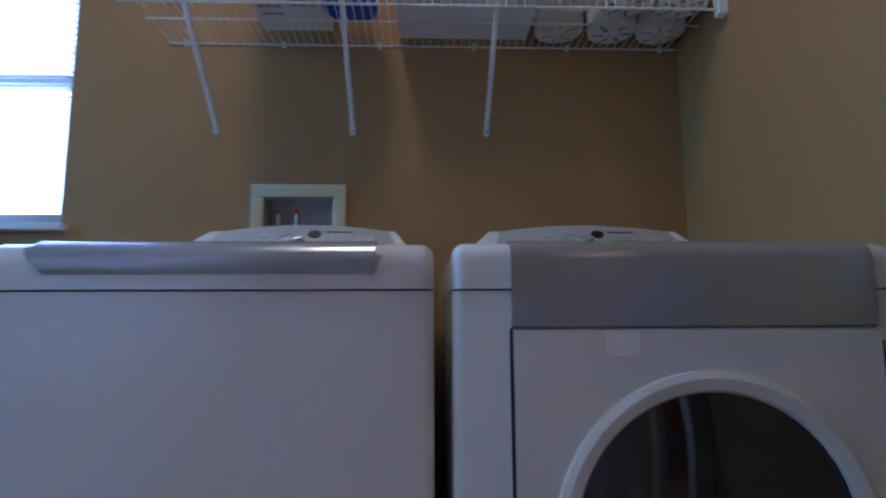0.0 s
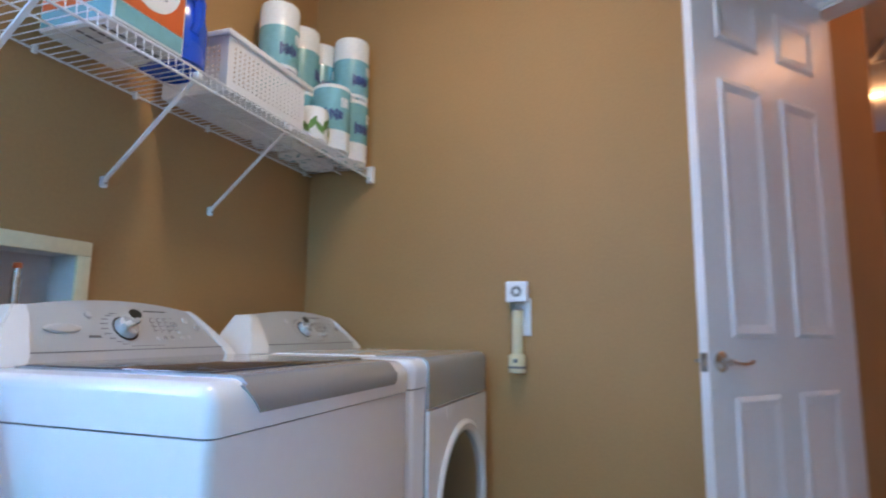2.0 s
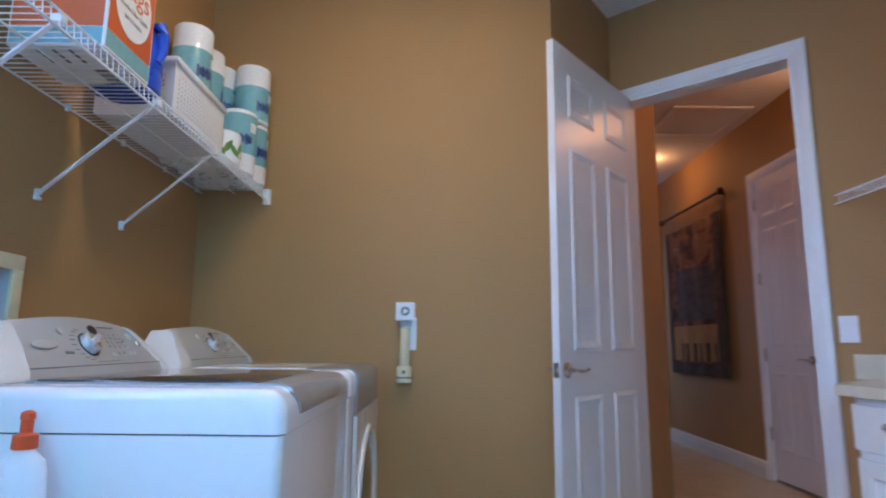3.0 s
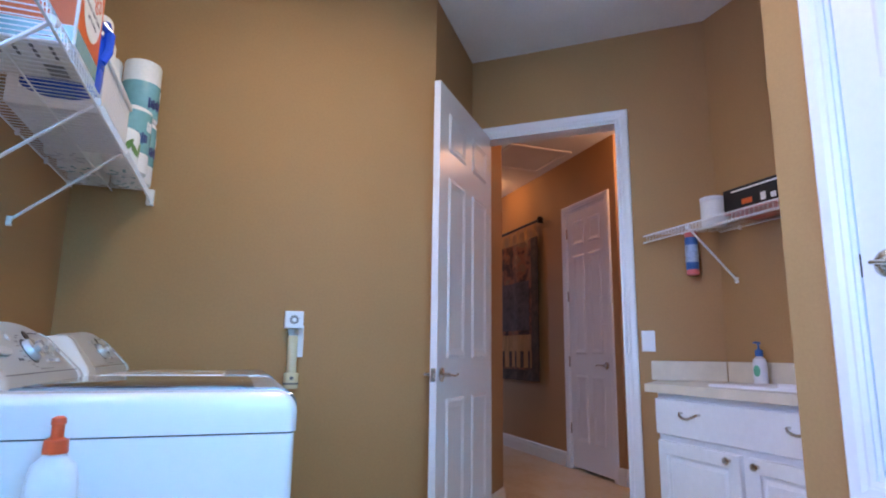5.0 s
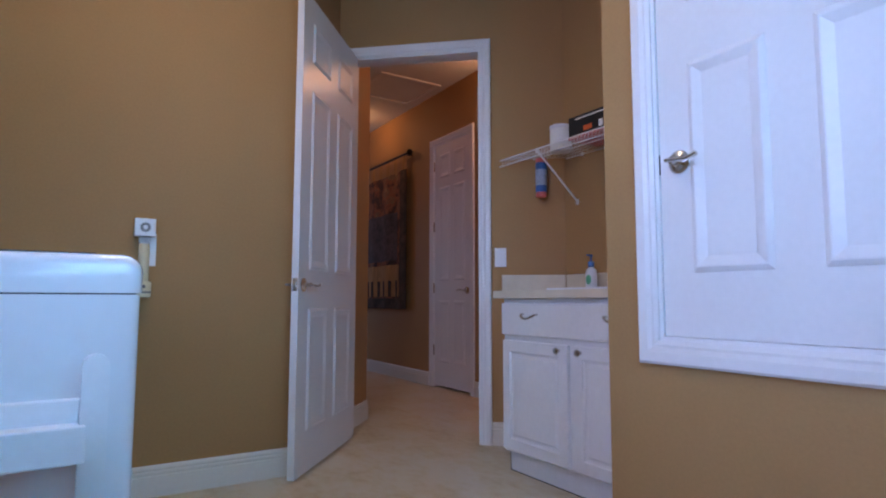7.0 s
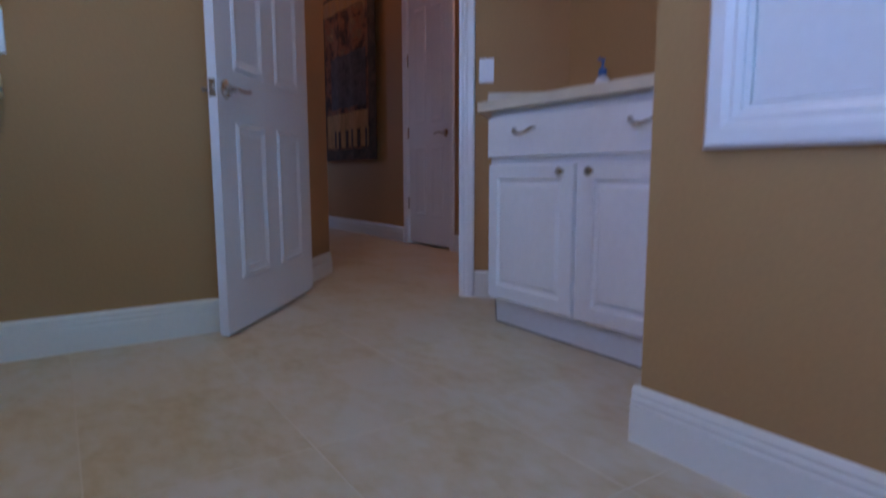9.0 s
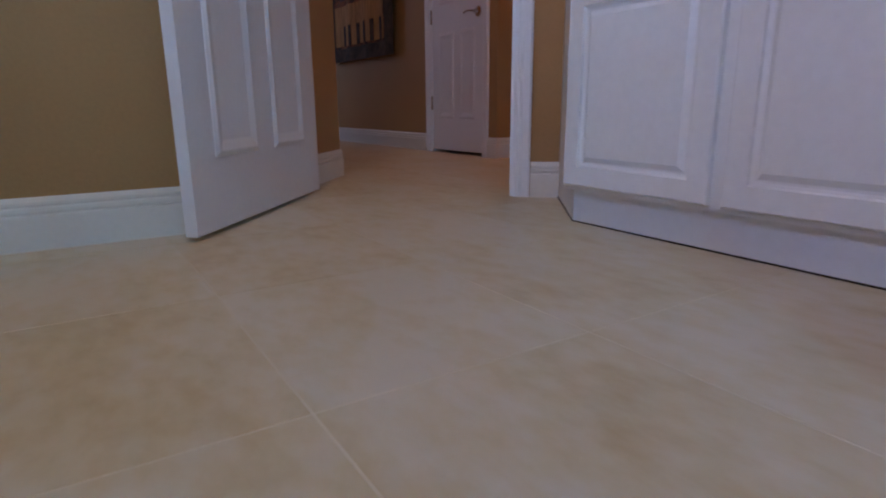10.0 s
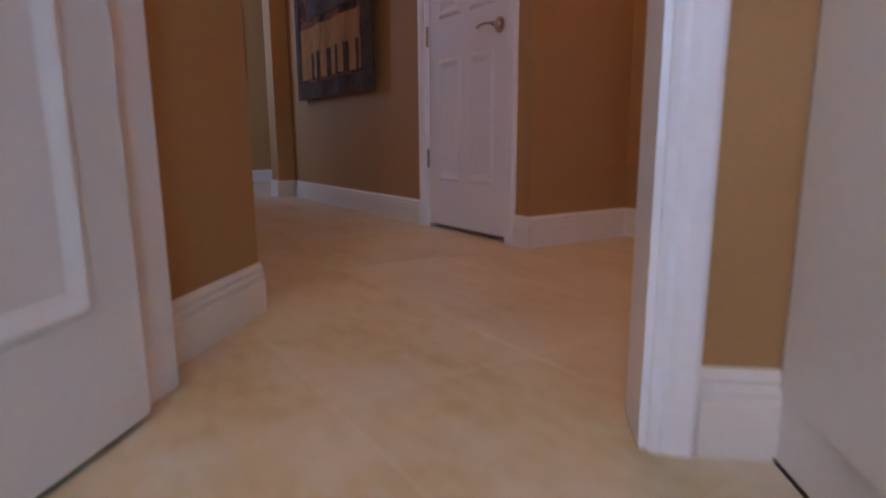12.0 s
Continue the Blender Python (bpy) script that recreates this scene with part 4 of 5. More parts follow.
part("white_oval", bm, PAPERWHITE, rag)


def words(text, size, m, mat, parent, name="lettering"):
    cu = bpy.data.curves.new(name, "FONT")
    cu.body, cu.size, cu.align_x, cu.align_y, cu.extrude = text, size, "CENTER", "CENTER", 0.0003
    tmp = bpy.data.objects.new(name, cu)
    me = bpy.data.meshes.new_from_object(tmp)
    bpy.data.objects.remove(tmp)
    me.materials.clear()
    me.materials.append(mat)
    ob = new(name, me)
    ob.parent = parent
    ob.matrix_basis = m
    return ob


FR = Matrix.Rotation(radians(90), 4, "X")
words("Rags", 0.078, Matrix.Translation((RW / 2, -0.0030, 0.205)) @ FR, ORANGE, rag)
words("Works Like Cloth", 0.019, Matrix.Translation((RW / 2, -0.0030, 0.150)) @ FR, INK, rag)
words("200 TOWELS", 0.015, Matrix.Translation((RW / 2, -0.0030, 0.122)) @ FR, INK, rag)
bm = bmesh.new()
for i in range(9):
    box(bm, 0.115 + 0.009 * i, 0.119 + 0.009 * i + 0.002 * (i % 2), 0.05, 0.095, -0.0012, -0.0003)
for i in range(4):
    box(bm, 0.02, 0.09, 0.05 + 0.04 * i, 0.058 + 0.04 * i, -0.0012, -0.0003)
part("printed_mark", bm, INK, rag, "dark barcode and small print under the box")

# short wrapped roll with a leaf print, in front of the towels
gb = thing("wrapped_roll", pose(0.470, 1.556, TOP), "short white wrapped roll with green leaf print beside the paper towels", "paper roll")
bm = bmesh.new()
lathe(bm, [(0.016, 0.005), (0.020, 0.0), (0.048, 0.001), (0.058, 0.008), (0.060, 0.020), (0.060, 0.120), (0.056, 0.132), (0.046, 0.138), (0.020, 0.138), (0.016, 0.132)], 24)
part("roll", bm, ROLLWHITE, gb, "", True)
for k in range(9):
    a = radians(-175 + k * 26)
    bm = bmesh.new()
    leaf = [bm.verts.new((x, 0.0, z)) for x, z in ((0, -0.034), (0.011, -0.012), (0.012, 0.008), (0.005, 0.028), (0, 0.034), (-0.006, 0.026), (-0.012, 0.006), (-0.009, -0.014))]
    bm.faces.new(leaf)
    part("leaf_print", bm, GREEN, gb, m=Matrix.Rotation(a, 4, "Z") @ Matrix.Translation((0.0612, 0, 0.052 + 0.012 * (k % 2))) @ Matrix.Rotation(radians(90), 4, "Z") @ Matrix.Rotation(radians(30 if k % 2 else -38), 4, "Y"))

# ---- things on the walls ----
wb = thing("washer_outlet_box", pose(-0.368, 1.81, 1.15), "cream plastic washer outlet box set in the wall", "outlet box")
bm = bmesh.new()
fw, fh, bd = 0.147, 0.112, 0.040
for it in ((-fw, fw, -0.014, -0.0005, fh - bd, fh), (-fw, fw, -0.014, -0.0005, -fh, -fh + bd), (-fw, -fw + bd, -0.0135, -0.0005, -fh + bd, fh - bd), (fw - bd, fw, -0.0135, -0.0005, -fh + bd, fh - bd)):
    box(bm, *it, 0.003)
part("frame", bm, CREAM, wb, "", True)
bm = bmesh.new()
back = [bm.verts.new((x, 0.085, z)) for x, z in ((-0.104, -0.072), (0.104, -0.072), (0.104, 0.072), (-0.104, 0.072))]
mouth = [bm.verts.new((x, -0.003, z)) for x, z in ((-0.107, -0.075), (0.107, -0.075), (0.107, 0.075), (-0.107, 0.075))]
bm.faces.new(back)
for i in range(4):
    bm.faces.new((back[i], back[(i + 1) % 4], mouth[(i + 1) % 4], mouth[i]))
part("recess", bm, STEELBOX, wb, "grey sunken inside of the box")
for x in (-0.072, -0.012):
    bm = bmesh.new()
    lathe(bm, [(0.010, -0.092), (0.010, -0.040), (0.0115, -0.038), (0.0115, -0.022), (0.0095, -0.020), (0.0095, 0.004)], 14, Matrix.Translation((x, 0.040, 0.022)))
    valve = part("valve", bm, CHROME, wb, "grey metal water valve", True)
    bm = bmesh.new()
    lathe(bm, [(0.0098, 0.0), (0.0105, 0.003), (0.0105, 0.012), (0.0085, 0.015)], 14, Matrix.Translation((x, 0.040, 0.026)))
    part("valve_cap", bm, ORANGE, valve, "orange-red valve cap", True)

fl = thing("plug_in_flashlight", Matrix.Translation((0.868, 0.838, 1.05)) @ Matrix.Rotation(radians(-90), 4, "Z"), "aged cream plug-in flashlight on a wall outlet", "flashlight")
boxes("outlet_plate", [(-0.010, 0.050, -0.006, -0.0005, -0.035, 0.11)], WHITEPL, fl, "white outlet cover plate", bevel=0.002)
boxes("charger_head", [(-0.042, 0.042, -0.045, -0.0061, 0.095, 0.175)], WHITEPL, fl, "white square charger head", bevel=0.004)
bm = bmesh.new()
for i in range(10):
    a = 2 * math.pi * i / 10
    box(bm, -0.004, 0.004, -0.0460, -0.0452, 0.010, 0.022, m=Matrix.Translation((0, 0, 0.135)) @ Matrix.Rotation(a, 4, "Y"))
part("vent_marks", bm, INK, fl, "dark ring of slots")
bm = bmesh.new()
lathe(bm, [(0.020, 0.062), (0.024, 0.075), (0.026, 0.094)], 20, Matrix.Translation((0, -0.028, 0)))
part("lens", bm, CLEAR, fl, "clear lens", True)
bm = bmesh.new()
lathe(bm, [(0.020, -0.125), (0.022, -0.120), (0.022, 0.055), (0.020, 0.062)], 20, Matrix.Translation((0, -0.028, 0)))
part("barrel", bm, CREAM, fl, "cream barrel", True)
bm = bmesh.new()
lathe(bm, [(0.029, -0.176), (0.033, -0.172), (0.033, -0.155), (0.0335, -0.112), (0.030, -0.106)], 24, Matrix.Translation((0, -0.034, 0)))
part("end_collar", bm, CREAM, fl, "", True)
bm = bmesh.new()
lathe(bm, [(0.0342, -0.158), (0.0342, -0.150)], 24, Matrix.Translation((0, -0.034, 0)))
part("grey_ring", bm, INK, fl, "", True)
boxes("switch", [(-0.008, 0.008, -0.070, -0.0665, -0.136, -0.122)], INK, fl)

# ---- counter alcove ----
CF, CT, CBX = -0.79, 0.912, 0.365
cab = thing("base_cabinet", Matrix(), "white base cabinet with raised-panel doors, drawer and angled end", "cabinet")


def outline_box(bm, pts, z0, z1):
    prism(bm, pts, Matrix.Translation((0, 0, z0)), z1 - z0)


bm = bmesh.new()
outline_box(bm, [(XW, -1.40), (0.515, -1.40), (0.742, -1.145), (CBX, CF - 0.022), (XW, CF - 0.022)], 0.105, 0.872)
part("body", bm, CABINET, cab)
bm = bmesh.new()
outline_box(bm, [(XW, -1.38), (0.50, -1.38), (0.735, -1.140), (0.362, CF - 0.058), (XW, CF - 0.058)], 0.0, 0.104)
part("toe_kick", bm, CABINET, cab, "recessed white toe kick")
# solid dark strip at the floor, drawn in place of the shaded gap
bm = bmesh.new()
outline_box(bm, [(XW, -1.38), (0.50, -1.38), (0.739, -1.138), (0.363, CF - 0.055), (XW, CF - 0.055)], 0.0, 0.004)
part("toe_shade_strip", bm, BRONZE, cab, "dark strip put in for the shade under the toe kick")


def raised_front(name, x0, x1, z0, z1, parent, panel=True):
    bm = bmesh.new()
    yb, yf = CF - 0.0215, CF
    if not panel:
        box(bm, x0, x1, yb, yf, z0, z1, 0.004)
    else:
        steps = [(0.0, -0.004), (0.004, 0.0), (0.054, 0.0), (0.057, -0.008), (0.064, -0.011), (0.070, -0.011), (0.084, -0.002)]
        back = [bm.verts.new((x, yb, z)) for x, z in ((x0, z0), (x1, z0), (x1, z1), (x0, z1))]
        rings = [back] + [[bm.verts.new((x, yf + dep, z)) for x, z in ((x0 + o, z0 + o), (x1 - o, z0 + o), (x1 - o, z1 - o), (x0 + o, z1 - o))] for o, dep in steps]
        bm.faces.new(back[::-1])
        for r0, r1 in zip(rings, rings[1:]):
            for i in range(4):
                bm.faces.new((r0[i], r0[(i + 1) % 4], r1[(i + 1) % 4], r1[i]))
        bm.faces.new(rings[-1])
    return part(name, bm, CABINET, parent)


def knob(parent, x, z):
    bm = bmesh.new()
    lathe(bm, [(0.008, 0), (0.006, 0.004), (0.006, 0.012), (0.013, 0.016), (0.016, 0.021), (0.013, 0.026), (0.005, 0.028)], 18, Matrix.Translation((x, CF, z)) @ Matrix.Rotation(radians(-90), 4, "X"))
    part("knob", bm, CHROME, parent, "brushed nickel knob", True)


d1 = raised_front("door", -0.112, 0.355, 0.120, 0.662, cab)
d2 = raised_front("door", -0.625, -0.150, 0.120, 0.662, cab)
knob(d1, -0.062, 0.635)
knob(d2, -0.196, 0.635)
dr = raised_front("drawer_front", -0.630, 0.362, 0.690, 0.848, cab, False)
for hx in (0.135, -0.40):
    bm = bmesh.new()
    tube(bm, [(hx + 0.052, CF - 0.002, 0.795), (hx + 0.051, CF + 0.016, 0.794), (hx + 0.040, CF + 0.026, 0.785), (hx + 0.020, CF + 0.030, 0.777), (hx, CF + 0.031, 0.774), (hx - 0.020, CF + 0.030, 0.777), (hx - 0.040, CF + 0.026, 0.785), (hx - 0.051, CF + 0.016, 0.794), (hx - 0.052, CF - 0.002, 0.795)], 0.0058, 8)
    part("drawer_handle", bm, CHROME, dr, "curved nickel bar handle", True)

ct = thing("countertop", Matrix(), "cream solid-surface countertop with low backsplash", "countertop")
bm = bmesh.new()
sk = (-0.47, 0.10, -1.26, -0.90)
front = CF + 0.022
outline_box(bm, [(sk[1], -1.404), (0.518, -1.404), (0.752, -1.138), (0.425, front - 0.03), (0.405, front), (sk[1], front)], 0.874, CT)
outline_box(bm, [(XW, -1.404), (sk[0], -1.404), (sk[0], front), (XW, front)], 0.874, CT)
box(bm, sk[0], sk[1], -1.404, sk[2], 0.874, CT)
box(bm, sk[0], sk[1], sk[3], front, 0.874, CT)
bmesh.ops.remove_doubles(bm, verts=bm.verts, dist=0.0003)
part("slab", bm, COUNTER, ct)
boxes("backsplash", [(XW + 0.001, 0.505, -1.4045, -1.386, CT, CT + 0.105)], COUNTER, ct, bevel=0.003)
bm = bmesh.new()
box(bm, 0.006, 0.386, 0.001, 0.019, CT + 0.0005, CT + 0.105, 0.003)
part("backsplash", bm, COUNTER, ct, m=DM)
sink = thing("sink", Matrix(), "white drop-in utility sink in the counter", "sink")
bm = bmesh.new()
r0 = [(sk[0] - 0.02, sk[2] - 0.02), (sk[1] + 0.02, sk[2] - 0.02), (sk[1] + 0.02, sk[3] + 0.02), (sk[0] - 0.02, sk[3] + 0.02)]
rings = []
for off, z in ((0.0, CT + 0.001), (0.004, CT + 0.012), (0.022, CT + 0.012), (0.032, CT + 0.0), (0.05, 0.72), (0.09, 0.70)):
    rings.append([bm.verts.new((x + (off if x < -0.2 else -off), y + (off if y < -1.1 else -off), z)) for x, y in r0])
for a, b in zip(rings, rings[1:]):
    for i in range(4):
        bm.faces.new((a[i], a[(i + 1) % 4], b[(i + 1) % 4], b[i]))
bm.faces.new(rings[-1])
part("basin", bm, WHITEPL, sink)

soap = thing("soap_bottle", pose(0.235, -1.315, CT, 0, 0, 10), "white lotion bottle with blue pump and green print on the counter", "bottle")
bm = bmesh.new()
lathe(bm, [(0.030, 0), (0.034, 0.006), (0.034, 0.10), (0.028, 0.122), (0.014, 0.132), (0.013, 0.138)], 20, None, 0.8)
b0 = part("body", bm, WHITEPL, soap, "", True)
bm = bmesh.new()
lathe(bm, [(0.017, 0), (0.017, 0.0010)], 16, Matrix.Translation((0, 0.0275, 0.065)) @ Matrix.Rotation(radians(-90), 4, "X") @ Matrix.Diagonal((1, 1.6, 1, 1)))
part("green_print", bm, material("mint_print", (0.12, 0.48, 0.28), 0.5, vary=0.15), b0)
bm = bmesh.new()
lathe(bm, [(0.018, 0.134), (0.018, 0.162), (0.008, 0.168), (0.005, 0.170), (0.005, 0.190), (0.010, 0.192), (0.010, 0.204)], 16)
box(bm, -0.006, 0.006, 0.0, 0.036, 0.195, 0.204, 0.002)
part("pump", bm, CAN, soap, "blue pump head", True)

sw = thing("light_switch", DM @ Matrix.Translation((0.395, 0.0, 1.125)), "white rocker light switch plate on the tan wall", "light switch")
boxes("plate", [(-0.036, 0.036, 0.0005, 0.006, -0.058, 0.058)], WHITEPL, sw, bevel=0.002)
boxes("rocker", [(-0.016, 0.016, 0.0062, 0.011, -0.034, 0.034)], WHITEPL, sw, bevel=0.002)

SH_Z = 1.728
wire_shelf("wire_shelf", Matrix.Translation((XW + 0.002, -1.405, SH_Z)) @ Matrix.Diagonal((1, -1, 1, 1)), 1.462, 0.31, "white vinyl-coated wire shelf over the counter", (0.25, 1.112), drop=0.28, ends=(False, False), cut=0.26)
jar = thing("plastic_jar", pose(0.420, -1.280, SH_Z + 0.002) @ Matrix.Diagonal((0.9, 0.9, 1, 1)), "pale translucent plastic jar on the wire shelf", "jar")
bm = bmesh.new()
lathe(bm, [(0.066, 0), (0.070, 0.005), (0.070, 0.060), (0.0685, 0.064), (0.070, 0.068), (0.070, 0.130), (0.067, 0.135)], 24)
part("body", bm, ROLLWHITE, jar, "", True)
bm = bmesh.new()
lathe(bm, [(0.068, 0.134), (0.071, 0.136), (0.071, 0.150), (0.066, 0.154)], 24)
part("lid", bm, WHITEPL, jar, "white lid", True)
pbx = thing("black_carton", pose(-0.250, -1.37, SH_Z + 0.002), "black printed carton with red base and white lettering", "box")
boxes("carton", [(0, 0.47, 0, 0.22, 0.014, 0.122)], BLACK, pbx, bevel=0.002)
boxes("red_base", [(-0.002, 0.472, -0.002, 0.222, 0.0, 0.014)], RED, pbx, bevel=0.002)
bm = bmesh.new()
box(bm, 0.10, 0.42, 0.2203, 0.2213, 0.100, 0.108)
for i in range(4):
    box(bm, 0.06 + 0.055 * i, 0.088 + 0.055 * i, 0.2203, 0.2213, 0.025, 0.050 + 0.012 * (i % 2))
part("printed_mark", bm, PAPERWHITE, pbx, "white print")
boxes("red_mark", [(0.30, 0.36, 0.2203, 0.2213, 0.03, 0.055)], ORANGE, pbx)

can = thing("hanging_spray_can", DM @ Matrix.Translation((0.142, 0.047, 1.484)), "blue spray can with coral caps hung on the tan wall", "spray can")
bm = bmesh.new()
lathe(bm, [(0.032, 0.03), (0.034, 0.034), (0.034, 0.205), (0.032, 0.21)], 22)
part("body", bm, CAN, can, "", True)
bm = bmesh.new()
lathe(bm, [(0.0343, 0.07), (0.0345, 0.072), (0.0345, 0.165), (0.0343, 0.167)], 22)
part("label", bm, material("pale_blue_label", (0.35, 0.45, 0.60), 0.35, grain=60, vary=0.2), can, "pale blue label", True)
for z0, z1 in ((0.0, 0.031), (0.209, 0.240)):
    bm = bmesh.new()
    lathe(bm, [(0.028, z0), (0.033, z0 + 0.004), (0.033, z1 - 0.004), (0.028, z1)], 20)
    part("cap", bm, PINK, can, "coral cap", True)
boxes("clip", [(-0.012, 0.012, -0.045, -0.034, 0.09, 0.13)], WHITEPL, can)

# ---- white rack beside the washer, with bottles ----
RK = Matrix.Translation((-0.790, 1.035, 0)) @ Matrix.Rotation(radians(3), 4, "Z")
rack = thing("white_rack", RK, "white painted wooden rack with rounded posts beside the washer", "rack")
RL, RWD = 0.60, 0.20


def post(x, y, h):
    bm = bmesh.new()
    prism(bm, [(-0.022, 0), (0.022, 0), (0.022, h - 0.020)] + [(0.022 * math.cos(a), h - 0.020 + 0.020 * math.sin(a)) for a in (radians(k * 20) for k in range(1, 9))] + [(-0.022, h - 0.020)], Matrix(((0, 0, 1, x), (1, 0, 0, y), (0, 1, 0, 0), (0, 0, 0, 1))), 0.034)
    bmesh.ops.bevel(bm, geom=list(bm.edges), offset=0.003, segments=2, affect="EDGES")
    part("post", bm, TRIM, rack, "", True)


for px in (-0.034, -RWD):
    for py in (0.0, RL):
        post(px, py, 0.765 if px > -0.1 else 0.40)
for z in (0.630, 0.30):
    boxes("shelf_board", [(-RWD + 0.034 if z < 0.4 else -0.19, -0.036 if z < 0.4 else -0.0305, 0.024, RL - 0.024, z, z + 0.018)], TRIM, rack, bevel=0.002)
    boxes("rail", [(-0.030, -0.010, 0.0225, RL - 0.0225, z - 0.02, z + 0.058)], TRIM, rack, bevel=0.003)
boxes("shelf_board", [(-0.0095, 0.078, 0.060, RL - 0.024, 0.630, 0.648)], TRIM, rack, bevel=0.002)
boxes("rail", [(-0.205, -0.191, 0.0225, RL - 0.0225, 0.615, 0.672)], TRIM, rack, bevel=0.003)

dish = thing("dish_soap_bottle", RK @ pose(0.030, 0.322, 0.648, 0, 0, -93) @ Matrix.Diagonal((1, 1, 1.06, 1)), "white liquid soap bottle with orange-red flip cap on the white rack", "bottle")
bm = bmesh.new()
lathe(bm, [(0.036, 0), (0.041, 0.006), (0.043, 0.06), (0.042, 0.12), (0.039, 0.165), (0.034, 0.186), (0.019, 0.198), (0.016, 0.205)], 28, None, 0.6)
b1 = part("body", bm, WHITEPL, dish, "", True)
bm = bmesh.new()
lathe(bm, [(0.0185, 0.203), (0.0195, 0.206), (0.0185, 0.224), (0.0095, 0.227), (0.0095, 0.246), (0.0115, 0.248), (0.0105, 0.257), (0.005, 0.260)], 18)
part("cap", bm, REDCAP, dish, "orange-red flip cap", True)
bm = bmesh.new()
lathe(bm, [(0.024, 0), (0.024, 0.001)], 20, Matrix.Translation((0, -0.0243, 0.08)) @ Matrix.Rotation(radians(90), 4, "X") @ Matrix.Diagonal((1, 1.6, 1, 1)))
part("label", bm, CAN, b1, "small blue label")
bm = bmesh.new()
lathe(bm, [(0.010, 0), (0.010, 0.0008)], 12, Matrix.Translation((0.004, -0.0247, 0.125)) @ Matrix.Rotation(radians(90), 4, "X") @ Matrix.Diagonal((1.6, 0.5, 1, 1)))
part("printed_mark", bm, BLUE, b1)
bm = bmesh.new()
lathe(bm, [(0.009, 0), (0.009, 0.0008)], 3, Matrix.Translation((0.010, -0.0254, 0.098)) @ Matrix.Rotation(radians(90), 4, "X"))
part("printed_mark", bm, YELLOW, b1)
spray = thing("white_bottle", RK @ pose(0.005, 0.452, 0.648, 0, 0, 0), "plain white cleaner bottle on the white rack", "bottle")
bm = bmesh.new()
lathe(bm, [(0.040, 0), (0.044, 0.006), (0.044, 0.13), (0.034, 0.17), (0.018, 0.19), (0.017, 0.20)], 22)
part("body", bm, WHITEPL, spray, "", True)
bm = bmesh.new()
lathe(bm, [(0.021, 0.199), (0.021, 0.232), (0.016, 0.238)], 18)
part("cap", bm, WHITEPL, spray, "", True)

# ---- lamps ----
for x, y, r, glow_m, lab in ((*LAMP, 0.17, LAMPGLOW, "round frosted flush light on the white ceiling"), (1.72, -1.95, 0.12, CANGLOW, "round flush light on the hall ceiling")):
    c = thing("flush_light", pose(x, y, CEIL), lab, "ceiling light")
    bm = bmesh.new()
    lathe(bm, [(r, -0.022), (r + 0.006, -0.018), (r + 0.006, -0.0005), (r, -0.0004)], 32)
    part("base", bm, TRIM, c, "white rim", True)
    bm = bmesh.new()
    lathe(bm, [(r * 0.3, -0.033), (r * 0.8, -0.031), (r * 0.97, -0.023), (r * 0.97, -0.0222)], 32)
    part("diffuser", bm, glow_m, c, "frosted diffuser", True)
for x, y in ((4.15, -1.50),):
    c = thing("recessed_light", pose(x, y, CEIL), "recessed can light set in the white hall ceiling", "ceiling light")
    bm = bmesh.new()
    lathe(bm, [(0.060, -0.006), (0.085, -0.005), (0.088, -0.0005), (0.062, -0.0004)], 28)
    bmesh.ops.delete(bm, geom=[f for f in bm.faces if len(f.verts) > 8], context="FACES_ONLY")
    part("trim_ring", bm, TRIM, c, "", True)
    bm = bmesh.new()
    lathe(bm, [(0.058, -0.0035), (0.058, -0.001)], 28)
    part("lamp", bm, CANGLOW, c, "glowing lamp")

# ---- hall ----
hatch = thing("attic_hatch", pose(3.1, -1.56, CEIL), "white attic access hatch with trim in the hall ceiling", "hatch", kind="structure")
for it in ((-0.34, 0.34, -0.33, -0.29, -0.014, -0.0005), (-0.34, 0.34, 0.29, 0.33, -0.014, -0.0005), (-0.34, -0.30, -0.29, 0.29, -0.014, -0.0005), (0.30, 0.34, -0.29, 0.29, -0.014, -0.0005)):
    boxes("hatch_trim", [it], TRIM, hatch, bevel=0.003)
boxes("hatch_panel", [(-0.298, 0.298, -0.288, 0.288, -0.006, -0.001)], CEILING, hatch)


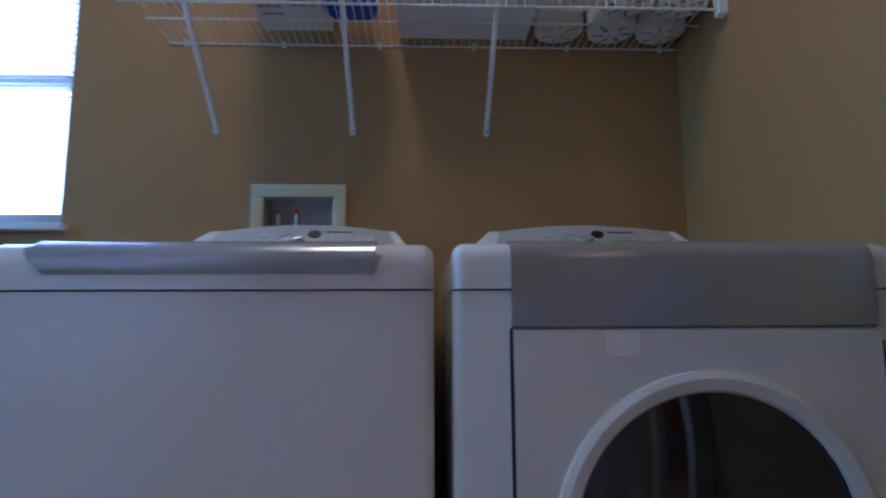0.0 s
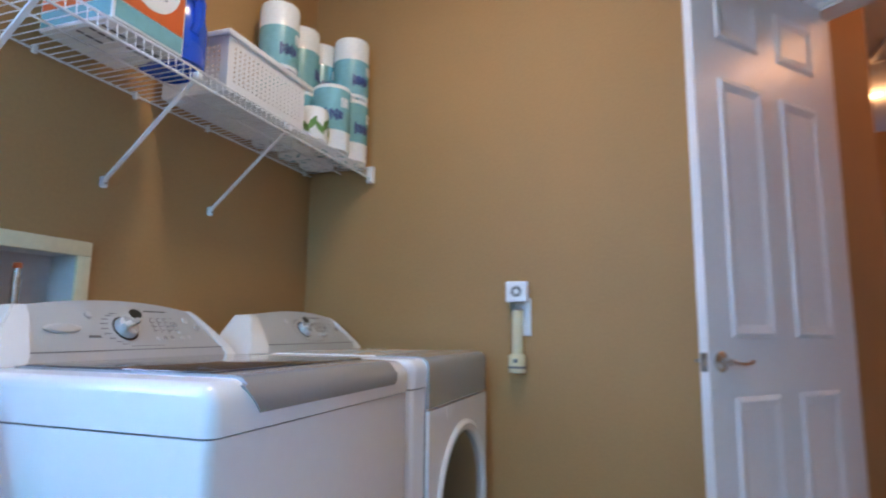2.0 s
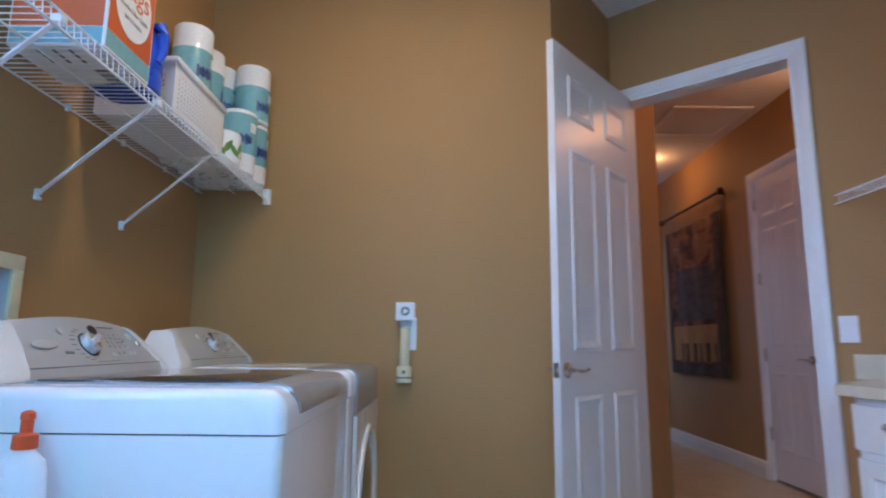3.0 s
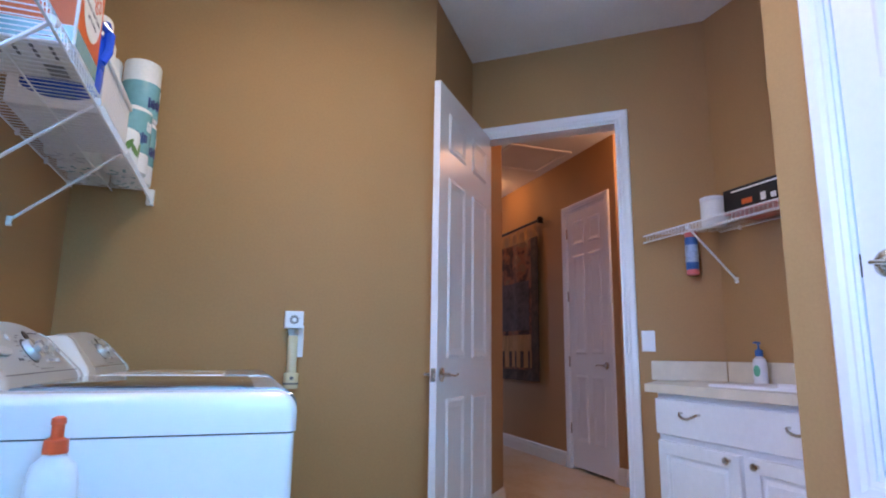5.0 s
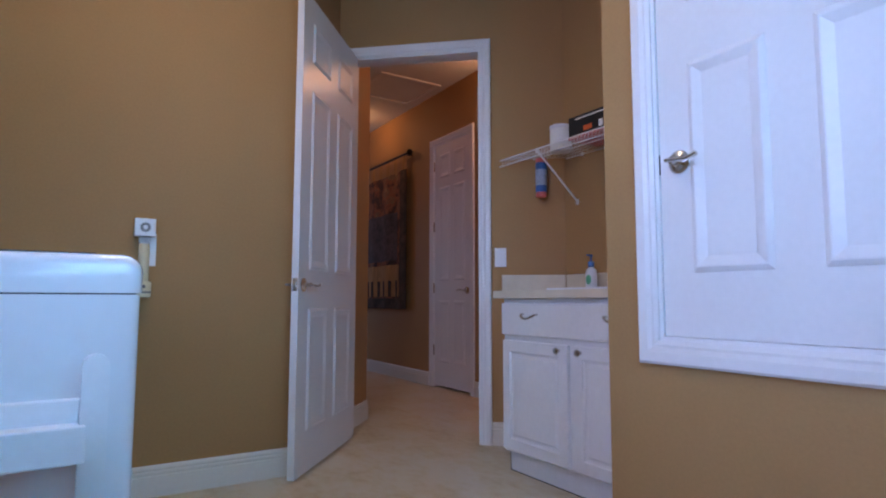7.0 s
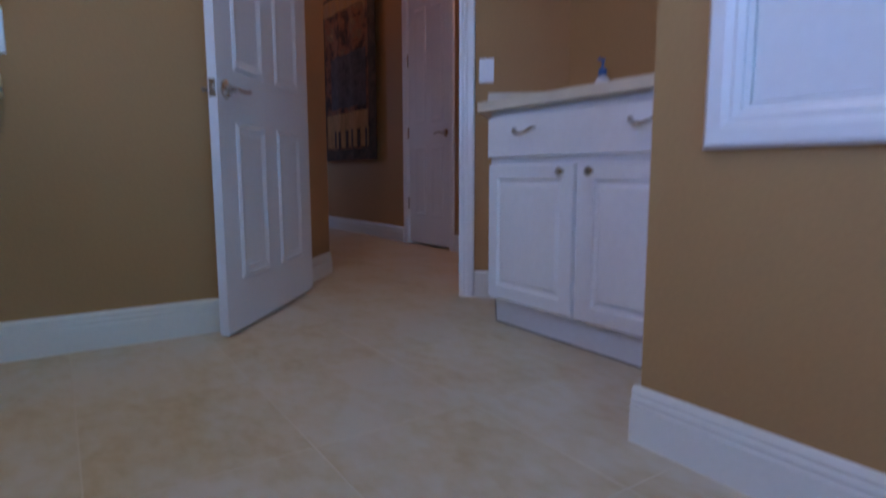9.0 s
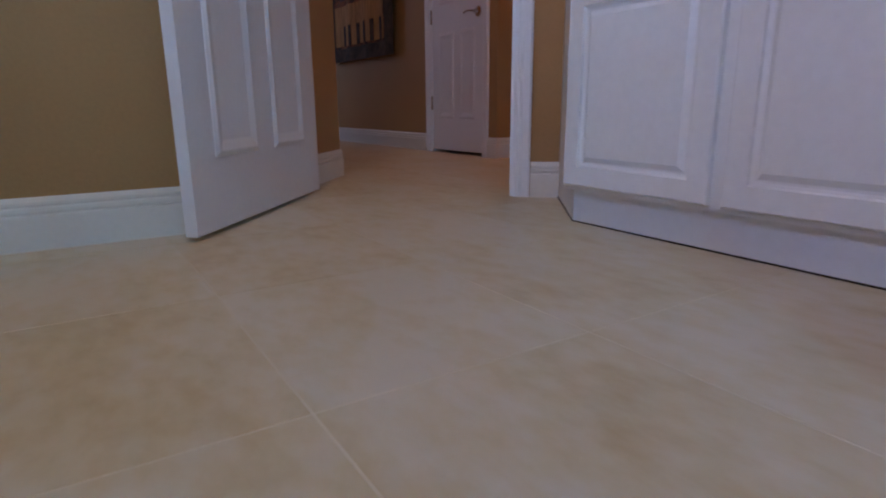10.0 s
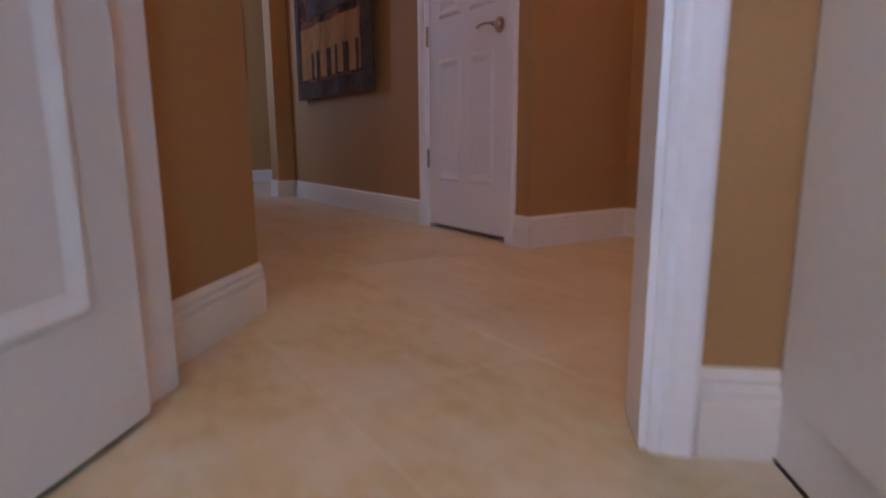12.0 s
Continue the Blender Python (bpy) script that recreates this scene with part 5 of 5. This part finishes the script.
def tapestry_material():
    m = bpy.data.materials.new("woven_tapestry")
    m.use_nodes = True
    nt = m.node_tree
    b = nt.nodes["Principled BSDF"]
    b.inputs["Roughness"].default_value = 0.95
    tc = nt.nodes.new("ShaderNodeTexCoord")
    n = nt.nodes.new("ShaderNodeTexNoise")
    n.inputs["Scale"].default_value, n.inputs["Detail"].default_value, n.inputs["Roughness"].default_value = 5.5, 7, 0.7
    nt.links.new(tc.outputs["Object"], n.inputs["Vector"])
    r = nt.nodes.new("ShaderNodeValToRGB")
    r.color_ramp.elements[0].position, r.color_ramp.elements[0].color = 0.36, (0.050, 0.026, 0.020, 1)
    r.color_ramp.elements[1].position, r.color_ramp.elements[1].color = 0.68, (0.46, 0.25, 0.10, 1)
    for p, c in ((0.45, (0.075, 0.040, 0.028, 1)), (0.53, (0.30, 0.11, 0.05, 1)), (0.60, (0.17, 0.11, 0.065, 1))):
        e = r.color_ramp.elements.new(p)
        e.color = c
    nt.links.new(n.outputs["Fac"], r.inputs["Fac"])
    nt.links.new(r.outputs["Color"], b.inputs["Base Color"])
    w = nt.nodes.new("ShaderNodeTexWave")
    w.inputs["Scale"].default_value = 160
    nt.links.new(tc.outputs["Object"], w.inputs["Vector"])
    bp = nt.nodes.new("ShaderNodeBump")
    bp.inputs["Strength"].default_value, bp.inputs["Distance"].default_value = 0.4, 0.002
    nt.links.new(w.outputs["Fac"], bp.inputs["Height"])
    nt.links.new(bp.outputs["Normal"], b.inputs["Normal"])
    return m


TAP = tapestry_material()
TAPB = material("tapestry_border", (0.075, 0.052, 0.038), 0.95, grain=25, vary=0.35, blotch=9)
TAPL = material("tapestry_ochre", (0.42, 0.23, 0.09), 0.95, grain=25, vary=0.25, blotch=7, stretch=(6, 1, 0.6))
pic = thing("picture_frame", pose(7.196, -1.84, 1.02), "black framed dark picture on the far hall wall", "picture frame")
boxes("frame", [(-0.03, 0.0, -0.30, -0.25, 0, 0.9), (-0.03, 0.0, 0.25, 0.30, 0, 0.9), (-0.03, 0.0, -0.25, 0.25, 0, 0.05), (-0.03, 0.0, -0.25, 0.25, 0.85, 0.9)], DARK, pic, "black frame", bevel=0.004)
boxes("picture", [(-0.012, -0.004, -0.25, 0.25, 0.05, 0.85)], TAPB, pic, "dark canvas")
tap = thing("tapestry", pose(3.56, HS, 0), "dark woven wall tapestry with ochre panels hung from a bronze rod", "tapestry")
TW, TZ0, TZ1 = 1.31, 0.765, 2.32


def cloth(name, x0, x1, z0, z1, y, mat, parent, amp=0.012):
    bm = bmesh.new()
    nx = max(2, int((x1 - x0) / 0.05))
    rows = [[bm.verts.new((x0 + (x1 - x0) * i / nx, y + amp * math.sin((x0 + (x1 - x0) * i / nx) * 17) + d, z)) for i in range(nx + 1)] for d, z in ((0, z0), (0, z1), (-0.004, z1), (-0.004, z0))]
    for a in range(4):
        r0, r1 = rows[a], rows[(a + 1) % 4]
        for i in range(nx):
            bm.faces.new((r0[i], r0[i + 1], r1[i + 1], r1[i]))
    return part(name, bm, mat, parent, "", True)


cloth("woven_field", 0.0, TW, TZ0, TZ1, 0.05, TAP, tap)
cloth("border", 0.0, 0.13, TZ0, TZ1, 0.056, TAPB, tap)
cloth("border", TW - 0.12, TW, TZ0, TZ1, 0.056, TAPB, tap)
cloth("border", 0.13, TW - 0.12, TZ0, TZ0 + 0.12, 0.056, TAPB, tap)
cloth("ochre_panel", 0.16, TW - 0.14, TZ0 + 0.14, TZ0 + 0.50, 0.056, TAPL, tap)
cloth("blue_panel", 0.22, TW - 0.24, TZ0 + 0.55, TZ0 + 1.10, 0.0565, material("tapestry_blue", (0.085, 0.070, 0.072), 0.95, grain=25, vary=0.3, blotch=8), tap)
for i in range(6):
    x = 0.20 + i * (TW - 0.40) / 6
    cloth("stripe", x, x + 0.055, TZ0 + 0.14, TZ0 + 0.32, 0.0605, TAPB, tap)
for i in range(7):
    x = 0.03 + i * (TW - 0.13) / 6
    cloth("hanging_tab", x, x + 0.075, TZ1, TZ1 + 0.19, 0.055, TAPL, tap, 0.0)
bm = bmesh.new()
tube(bm, [(-0.06, 0.062, TZ1 + 0.17), (TW + 0.06, 0.062, TZ1 + 0.17)], 0.014, 12)
for x, s in ((-0.06, -1), (TW + 0.06, 1)):
    lathe(bm, [(0.014, 0), (0.030, 0.012), (0.036, 0.03), (0.028, 0.05), (0.010, 0.066)], 16, Matrix.Translation((x, 0.062, TZ1 + 0.17)) @ Matrix.Rotation(radians(90 * s), 4, "Y"))
part("rod", bm, BRONZE, tap, "dark bronze rod with finials", True)
for x in (-0.03, TW + 0.03):
    boxes("rod_bracket", [(x - 0.012, x + 0.012, 0.0005, 0.062, TZ1 + 0.145, TZ1 + 0.165)], BRONZE, tap)

# ---- floor tiles ----
PX_T, PY_T, GAP = 0.52, 0.455, 0.0035
me_tile = None
HX, HY = (PX_T - GAP) / 2, (PY_T - GAP) / 2
for ix in range(-7, 16):
    for iy in range(-8, 5):
        cx, cy = 0.215 + (ix + 0.5) * PX_T, -0.222 + (iy + 0.5) * PY_T
        if not (WX - 0.3 < cx < 7.4 and -3.9 < cy < 2.0):
            continue
        if cx < 0.4 and cy < -1.7 or cx > 1.8 and cy > -0.2 or cx > 1.2 and cy > 0.6:
            continue
        if me_tile is None:
            bm = bmesh.new()
            box(bm, -HX, HX, -HY, HY, -0.0035, 0.0, 0.0006, 1)
            t0 = part("tile", bm, TILE, floor, m=Matrix.Translation((cx, cy, 0)))
            me_tile = t0.data
        else:
            t1 = new("tile", me_tile)
            t1.parent = floor
            t1.matrix_basis = Matrix.Translation((cx, cy, 0))
